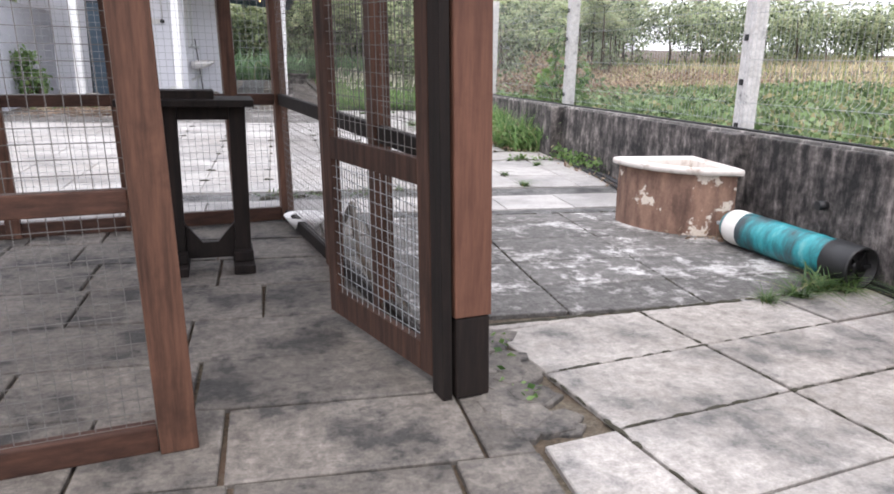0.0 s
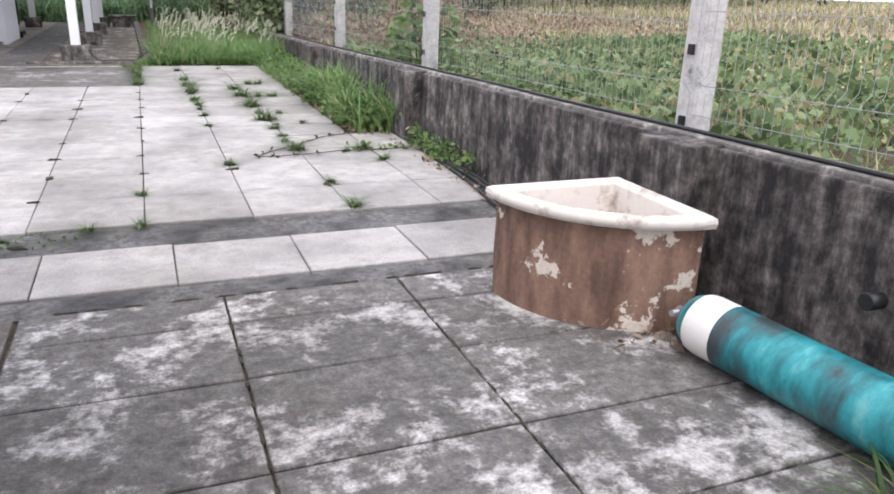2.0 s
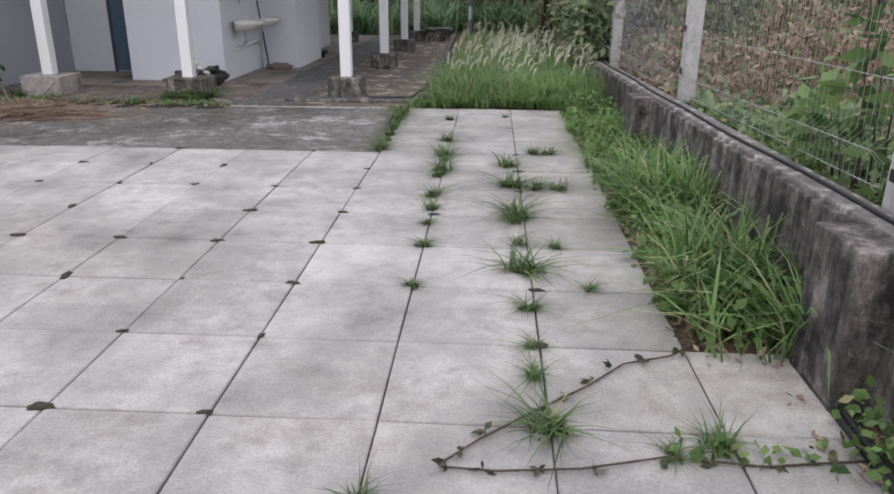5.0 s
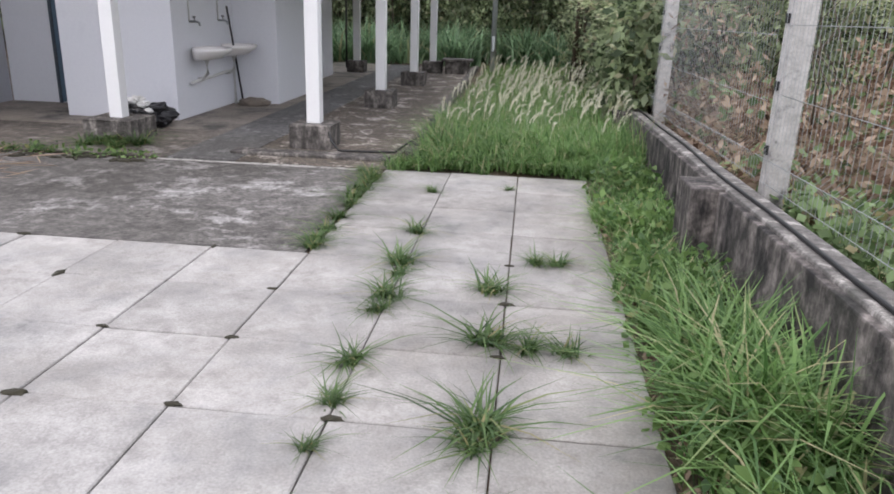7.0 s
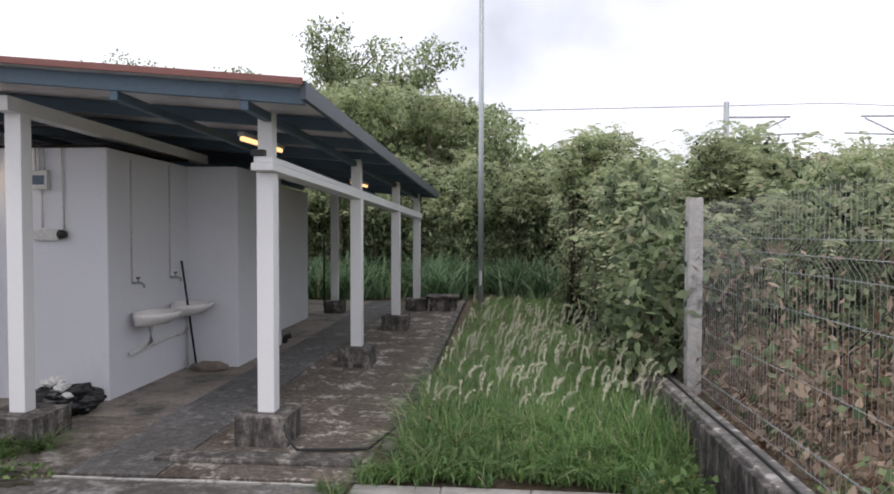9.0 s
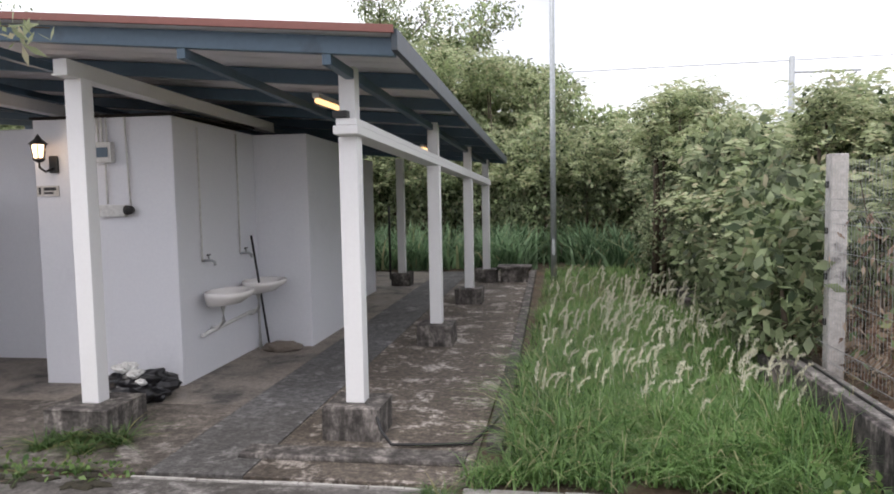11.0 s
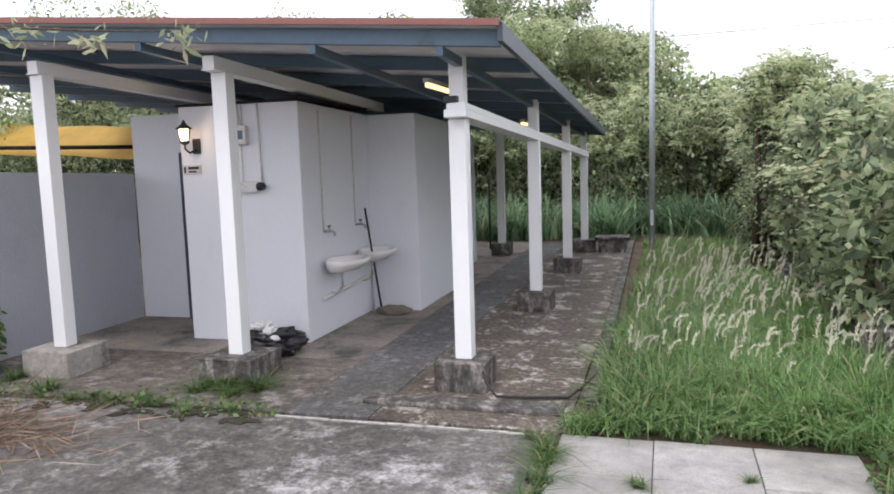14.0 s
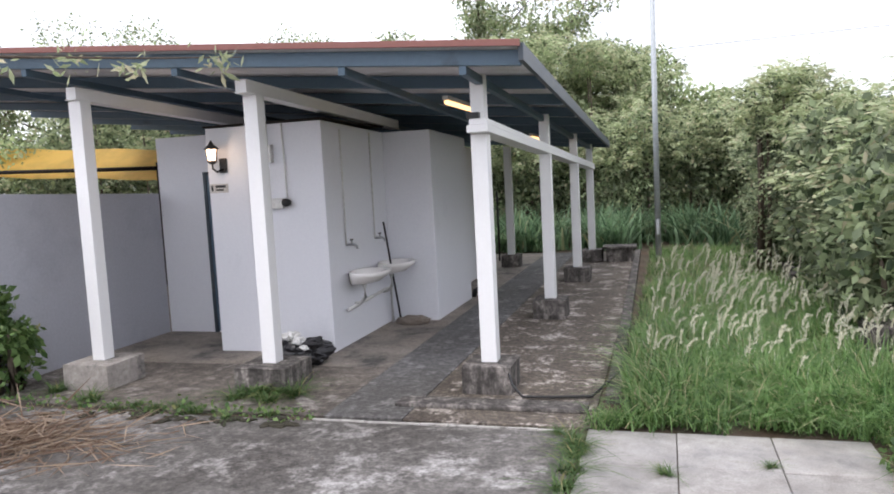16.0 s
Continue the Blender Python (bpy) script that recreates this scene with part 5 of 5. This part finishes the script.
for k in range(34):
    x, y = rng.uniform(4.1, 6.2), rng.uniform(14.5, 20)
    tube([(x, y, 0.2), (x + rng.uniform(-0.2, 0.2), y + rng.uniform(-0.3, 0.3), 0.9), (x + rng.uniform(-0.4, 0.4), y + rng.uniform(-0.5, 0.5), rng.uniform(1.3, 1.9))], [0.012, 0.008, 0.004], 4, twigs)
stuff(part("shrub_stems", twigs, M_BARK, None), "thin bare shrub stems behind the fence", "stems")


def shrub(name, label, boxes, n, size, seed, material, sprays=0):
    t = thing(name, pose(boxes[0][0], boxes[0][1], 0), label, "shrub", "shrubs round the yard")
    o = Vector((boxes[0][0], boxes[0][1], 0))
    loc = [(x - o.x, y - o.y, z, a, b, c) for x, y, z, a, b, c in boxes]
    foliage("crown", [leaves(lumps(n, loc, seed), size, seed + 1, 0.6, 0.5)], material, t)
    if sprays:
        tops = lumps(sprays * 2, loc, seed + 7, 0.9)
        foliage("sprays", [fronds(tops[tops[:, 2] > np.median(tops[:, 2])], size * 6.5, seed + 8, leaflet=size * 1.05)], M_FERN, t, "pale feathery sprays")
    for x, y, z, a, b, c in loc:
        part("stem", tube([(x, y, -0.05), (x + 0.1 * a, y, z * 0.5), (x, y + 0.1 * b, z)], [0.05, 0.035, 0.015], 6), M_BARK, t)
    return t


r5 = random.Random(3)
# vines smothering the fence past the bare panels
boxes = []
for k in range(16):
    y = 17.45 + 0.72 * k
    boxes.append((3.62 + r5.uniform(-0.12, 0.12), y, 0.85 + r5.uniform(-0.15, 0.2), 0.34, r5.uniform(0.4, 0.65), r5.uniform(0.55, 0.8)))
    boxes.append((3.72 + r5.uniform(-0.15, 0.2), y + 0.3, 1.6 + r5.uniform(-0.25, 0.3) + 0.05 * min(k, 8), 0.45, r5.uniform(0.4, 0.65), r5.uniform(0.3, 0.5)))
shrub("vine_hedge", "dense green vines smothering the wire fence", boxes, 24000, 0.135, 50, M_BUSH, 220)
b = [(5.5, 18.3, 0.9, 0.7, 0.8, 0.9), (5.2, 19.2, 1.2, 0.7, 0.8, 0.8), (6.4, 18.0, 1.1, 0.8, 0.8, 0.9), (5.6, 18.6, 1.9, 0.6, 0.7, 0.5), (6.6, 18.6, 1.9, 0.7, 0.7, 0.5)]
shrub("shrub", "tangled green shrub behind the bare fence panel", b, 4200, 0.11, 56, M_BUSH, 90)
for k in range(2, 11):
    y = 16.6 + 2.5 * k
    x = 5.9 + r5.uniform(-0.9, 1.2) - (0.6 if k > 3 else 0)
    b = [(x, y, 1.2, 1.0, 1.3, 1.1)] + [(x + r5.uniform(-1.0, 1.0), y + r5.uniform(-1.2, 1.2), r5.uniform(1.4, 2.75), r5.uniform(0.4, 0.9), r5.uniform(0.5, 0.9), r5.uniform(0.35, 0.7)) for _ in range(8)]
    shrub("shrub", "tall leafy green shrub behind the fence", b, 6000, 0.13, 60 + 2 * k, M_BUSH, 260)
# taller wispy shrubs where the fence turns out of sight
for k, (x, y, h) in enumerate(((3.7, 23.2, 4.0), (4.6, 24.6, 3.5), (5.6, 21.6, 2.9), (7.4, 20.6, 2.9), (9.2, 21.5, 3.1))):
    b = [(x, y, 1.0, 0.9, 0.9, 1.0)] + [(x + r5.uniform(-0.6, 0.6), y + r5.uniform(-0.7, 0.7), h * r5.uniform(0.55, 0.95), r5.uniform(0.25, 0.5), r5.uniform(0.25, 0.5), r5.uniform(0.2, 0.4)) for _ in range(9)]
    shrub("shrub", "tall wispy shrub with pale feathery sprays", b, 5200, 0.085, 160 + 2 * k, M_BUSH, 420)
for k in range(7):
    x = 9.5 + 2.6 * k
    b = [(x, 26 + r5.uniform(-2, 6), 1.6, 1.8, 1.8, 1.6)] + [(x + r5.uniform(-1.6, 1.6), 26 + r5.uniform(-3, 6), r5.uniform(1.8, 3.0), 0.9, 0.9, 0.7) for _ in range(5)]
    shrub("shrub", "broad pale green shrub on the field", b, 6500, 0.14, 90 + 2 * k, M_BUSH, 200)
# high grass and shrubs closing the end of the yard
stuff(foliage("reeds", [blades(3400, clumped(-5.5, 27.2, 3.4, 30.5, 90, 0.2), (0.3, 1.35), 1.7, 0.034, 31)], M_REED), "tall reedy grass at the end of the yard", "grass")
for k in range(8):
    x = -6.5 + 1.5 * k
    y = 30.5 + r5.uniform(-0.5, 1.5)
    b = [(x, y, 1.1, 1.1, 0.9, 1.1)] + [(x + r5.uniform(-0.8, 0.8), y + r5.uniform(-0.7, 0.7), r5.uniform(1.3, 2.9), 0.7, 0.6, 0.6) for _ in range(5)]
    shrub("shrub", "dense green shrub at the end of the yard", b, 6000, 0.13, 120 + 2 * k, M_BUSH, 260)
# overgrown slope rising behind them, highest over the roof
for k in range(11):
    x = -10.5 + 1.75 * k
    h = max(2.6, 6.3 - 0.72 * max(0.0, x + 0.5))
    y = 35.0 + r5.uniform(-0.8, 1.2)
    b = [(x, y, 1.4, 1.5, 1.0, 1.4)] + [(x + r5.uniform(-1.3, 1.3), y + r5.uniform(-0.9, 0.9), r5.uniform(0.22, 0.92) * h, r5.uniform(0.6, 1.1), r5.uniform(0.5, 0.9), r5.uniform(0.4, 0.75)) for _ in range(15)]
    shrub("thicket", "tall overgrown thicket with pale creeper leaves", b, 11000, 0.15, 300 + 2 * k, M_TREE, 420)
# dark greenery behind the awning, and a bush before the screen wall
for k in range(6):
    x = -17.5 + 2.1 * k
    b = [(x, 27.5, 1.8, 1.5, 1.0, 1.8)] + [(x + r5.uniform(-1.2, 1.2), 27.5 + r5.uniform(-0.8, 0.8), r5.uniform(1.6, 4.3), 0.9, 0.8, 0.7) for _ in range(7)]
    shrub("shrub", "dense green shrub behind the awning", b, 5200, 0.15, 340 + 2 * k, M_BUSH, 120)
b = [(-4.36, 15.55, 0.35, 0.26, 0.26, 0.35)] + [(-4.36 + r5.uniform(-0.16, 0.16), 15.55 + r5.uniform(-0.2, 0.2), r5.uniform(0.3, 0.95), 0.2, 0.2, 0.16) for _ in range(8)]
shrub("shrub", "dark broad-leaved bush beside the screen wall", b, 1500, 0.10, 370, M_WEED)
# sapling with broad leaves leaning over the wall
sap = thing("sapling", pose(3.98, 10.05, 0.3), "green sapling with broad lobed leaves behind the fence", "sapling")
st = None
tips = []
for k in range(13):
    x, y, h = r5.uniform(-0.28, 0.22), r5.uniform(-0.75, 0.75), r5.uniform(0.45, 1.25)
    st = tube([(x * 0.3, y * 0.5, -0.1), (x * 0.7, y * 0.8, h * 0.55), (x, y, h)], [0.010, 0.007, 0.003], 5, st)
    tips += [(x * (0.6 + 0.4 * u), y * (0.75 + 0.25 * u), h * u) for u in (0.45, 0.6, 0.75, 0.88, 1.0)]
part("stem", st, M_BARK, sap)
lobes = np.repeat(np.array(tips) + np.random.default_rng(8).normal(0, 0.05, (len(tips), 3)), 6, 0)
foliage("leaves", [leaves(lobes, 0.13, 44, 0.25, 0.42, 0.5)], M_WEED, sap)


def tree(x, y, h, w, n, seed, size=0.26, low=0.25):
    t = thing("tree", pose(x, y, -0.1), "tall tree with an uneven green crown", "tree", "trees behind the yard")
    r = random.Random(seed)
    tr = tube([(0, 0, 0), (0.02 * h, 0.01 * h, h * 0.3), (-0.01 * h, 0, h * 0.6), (0.02 * h, 0, h * 0.92)], [0.032 * h, 0.024 * h, 0.014 * h, 0.004 * h], 9)
    b = []
    for k in range(22):
        a, z = r.uniform(0, 2 * math.pi), h * r.uniform(low, 0.95)
        d = w * r.uniform(0.25, 0.95) * (1.0 - 0.55 * abs(z / h - 0.55))
        s = w * r.uniform(0.22, 0.42)
        b.append((d * math.cos(a), d * math.sin(a), z, s, s, s * 0.62))
        tube([(0, 0, z * 0.7), (0.5 * d * math.cos(a), 0.5 * d * math.sin(a), z * 0.88), (d * math.cos(a), d * math.sin(a), z)], [0.010 * h, 0.006 * h, 0.002 * h], 5, tr)
    part("trunk", tr, M_BARK, t)
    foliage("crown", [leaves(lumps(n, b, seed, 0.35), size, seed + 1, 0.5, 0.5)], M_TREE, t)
    return t


for k, (x, y, h, w) in enumerate([(-6.3, 44, 10.6, 3.2), (-3.2, 43, 9.6, 3.0), (-9.5, 40, 8.2, 3.4), (-1.5, 39, 7.6, 3.2), (0.8, 41, 7.0, 2.8), (4.2, 42, 4.6, 2.6), (-14, 42, 9.0, 4.0), (7.2, 40, 4.2, 2.6), (-5.5, 36, 6.2, 2.8), (-2, 35, 5.4, 2.4), (2.0, 36, 4.6, 2.4),
                                  (10.5, 40, 4.4, 3.0), (14.5, 44, 4.6, 3.4), (-19, 38, 9.0, 4.0), (-25, 40, 10.0, 5.0), (19, 48, 4.8, 3.6), (-12, 31, 6.0, 2.6), (-17, 30, 6.5, 3.0), (-22, 27, 7.0, 3.2), (-14, 24, 5.4, 2.2)]):
    tree(x, y, h, w, 12000 if y > 33 else 6500, 200 + 3 * k, 0.17 if y > 33 else 0.14, 0.42 if k < 2 else 0.12)
# leafy twigs hanging over the front of the roof
sprig = thing("hanging_branch", pose(-1.9, 15.15, 2.6), "leafy twigs hanging over the roof edge", "branch")
tw = tube([(-3.2, -0.2, 0.62), (-1.6, -0.1, 0.42), (-0.3, 0, 0.30), (0.5, 0.05, 0.24)], [0.02, 0.014, 0.008, 0.004], 6)
part("twig", tw, M_BARK, sprig)
sp = np.concatenate([np.stack([pr.normal(cx, 0.09, 26), pr.normal(0, 0.06, 26), pr.normal(cz, 0.05, 26)], 1) for cx, cz in ((0.35, 0.22), (-0.45, 0.26), (-1.1, 0.36), (-1.9, 0.42), (-2.6, 0.5))])
foliage("leaves", [leaves(sp, 0.12, 33, 0.7, 0.3)], M_FERN, sprig)

# ---- paving slabs ----
def clip(poly, a, b, c):
    """The part of a polygon where a x + b y <= c."""
    out = []
    for (x0, y0), (x1, y1) in zip(poly, poly[1:] + poly[:1]):
        d0, d1 = a * x0 + b * y0 - c, a * x1 + b * y1 - c
        if d0 <= 0:
            out.append((x0, y0))
        if d0 * d1 < 0:
            t = d0 / (d0 - d1)
            out.append((x0 + t * (x1 - x0), y0 + t * (y1 - y0)))
    return out


def slab(parent, poly, material, gap=0.003, lift=0.003, chips=0.003):
    cx, cy = sum(x for x, _ in poly) / len(poly), sum(y for _, y in poly) / len(poly)
    pts = []
    for x, y in poly:
        dx, dy = x - cx, y - cy
        pts.append((dx - math.copysign(min(abs(dx), gap * 0.6 + rng.uniform(0, chips)), dx), dy - math.copysign(min(abs(dy), gap * 0.6 + rng.uniform(0, chips)), dy)))
    part("slab", prism(pts, -0.05, 0.0, 0.005), material, parent,
         at=pose(cx, cy, rng.uniform(-lift, lift), rng.uniform(-0.25, 0.25), rng.uniform(-0.25, 0.25), rng.uniform(-0.2, 0.2)))


def rect(x0, y0, x1, y1):
    return [(x0, y0), (x1, y0), (x1, y1), (x0, y1)]


pave = structure("pavement_slabs", "pale square concrete paving slabs with weedy joints", "paving")
for r in range(10):
    for c in range(-10, 4):
        x0, y0 = AX + S * c, 6.83 + S * r
        x1 = x0 + S
        if c == 3:
            x1 = 3.44
            if r > 3:
                continue
        slab(pave, rect(x0, y0, x1, y0 + S), M_SLAB)
for r in range(4):
    for c in range(3):
        slab(pave, rect(AX + S * c, 12.83 + S * r, AX + S * c + S, 12.83 + S * r + S), M_SLAB)
for c in range(-11, 4):
    x0 = 1.27 + 0.61 * c
    slab(pave, rect(x0, 5.86, min(x0 + 0.61, 3.44), 6.43), M_SLAB)
old = structure("pavement_old_slabs", "dark lichen-stained concrete slabs in the yard", "paving")
ys, xs = [3.42, 3.86, 4.33, 4.89, 5.36, 5.65], [0.65, 1.45, 2.25, 3.44]
for y0, y1 in zip(ys, ys[1:]):
    for x0, x1 in zip(xs, xs[1:]):
        slab(old, rect(x0, y0, x1, y1), M_OLD, 0.006)
near = structure("pavement_worn_slabs", "worn pale concrete slabs set askew by the cage", "paving")
u, v = Vector((0.98, 0.19)) * 0.86, Vector((-0.19, 0.98)) * 0.5
for i in range(-1, 4):
    for j in range(-8, 4):
        if i == -1 and j > -2:
            continue
        o = Vector((1.07, 2.74)) + u * i + v * j
        p = [tuple(o), tuple(o + u), tuple(o + u + v), tuple(o + v)]
        p = clip(p, -0.10, 1.0, 3.20)
        p = clip(p, 1.0, 0.0, 3.44)
        p = clip(p, -1.0, 0.0, -0.86) if p else p
        if len(p) > 2 and abs(sum(a[0] * b[1] - b[0] * a[1] for a, b in zip(p, p[1:] + p[:1]))) > 0.02:
            slab(near, p, M_NEAR, 0.011)
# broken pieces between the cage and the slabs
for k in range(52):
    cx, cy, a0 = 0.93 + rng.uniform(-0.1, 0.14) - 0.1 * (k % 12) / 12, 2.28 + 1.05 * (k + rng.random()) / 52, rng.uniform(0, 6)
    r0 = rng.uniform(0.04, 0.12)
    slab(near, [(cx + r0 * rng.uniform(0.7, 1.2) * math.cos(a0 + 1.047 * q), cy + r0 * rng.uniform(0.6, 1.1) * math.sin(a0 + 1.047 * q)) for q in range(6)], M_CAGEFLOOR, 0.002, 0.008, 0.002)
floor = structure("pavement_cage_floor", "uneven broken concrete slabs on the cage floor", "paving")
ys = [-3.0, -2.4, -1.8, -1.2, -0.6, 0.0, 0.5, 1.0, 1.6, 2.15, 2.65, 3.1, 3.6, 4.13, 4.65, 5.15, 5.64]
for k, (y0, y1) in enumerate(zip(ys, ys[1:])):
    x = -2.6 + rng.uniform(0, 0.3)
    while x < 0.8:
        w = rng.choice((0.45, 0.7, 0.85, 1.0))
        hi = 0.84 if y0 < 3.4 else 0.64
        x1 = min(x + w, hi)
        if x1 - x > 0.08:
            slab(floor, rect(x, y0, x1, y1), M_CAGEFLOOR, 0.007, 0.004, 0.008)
        x += w
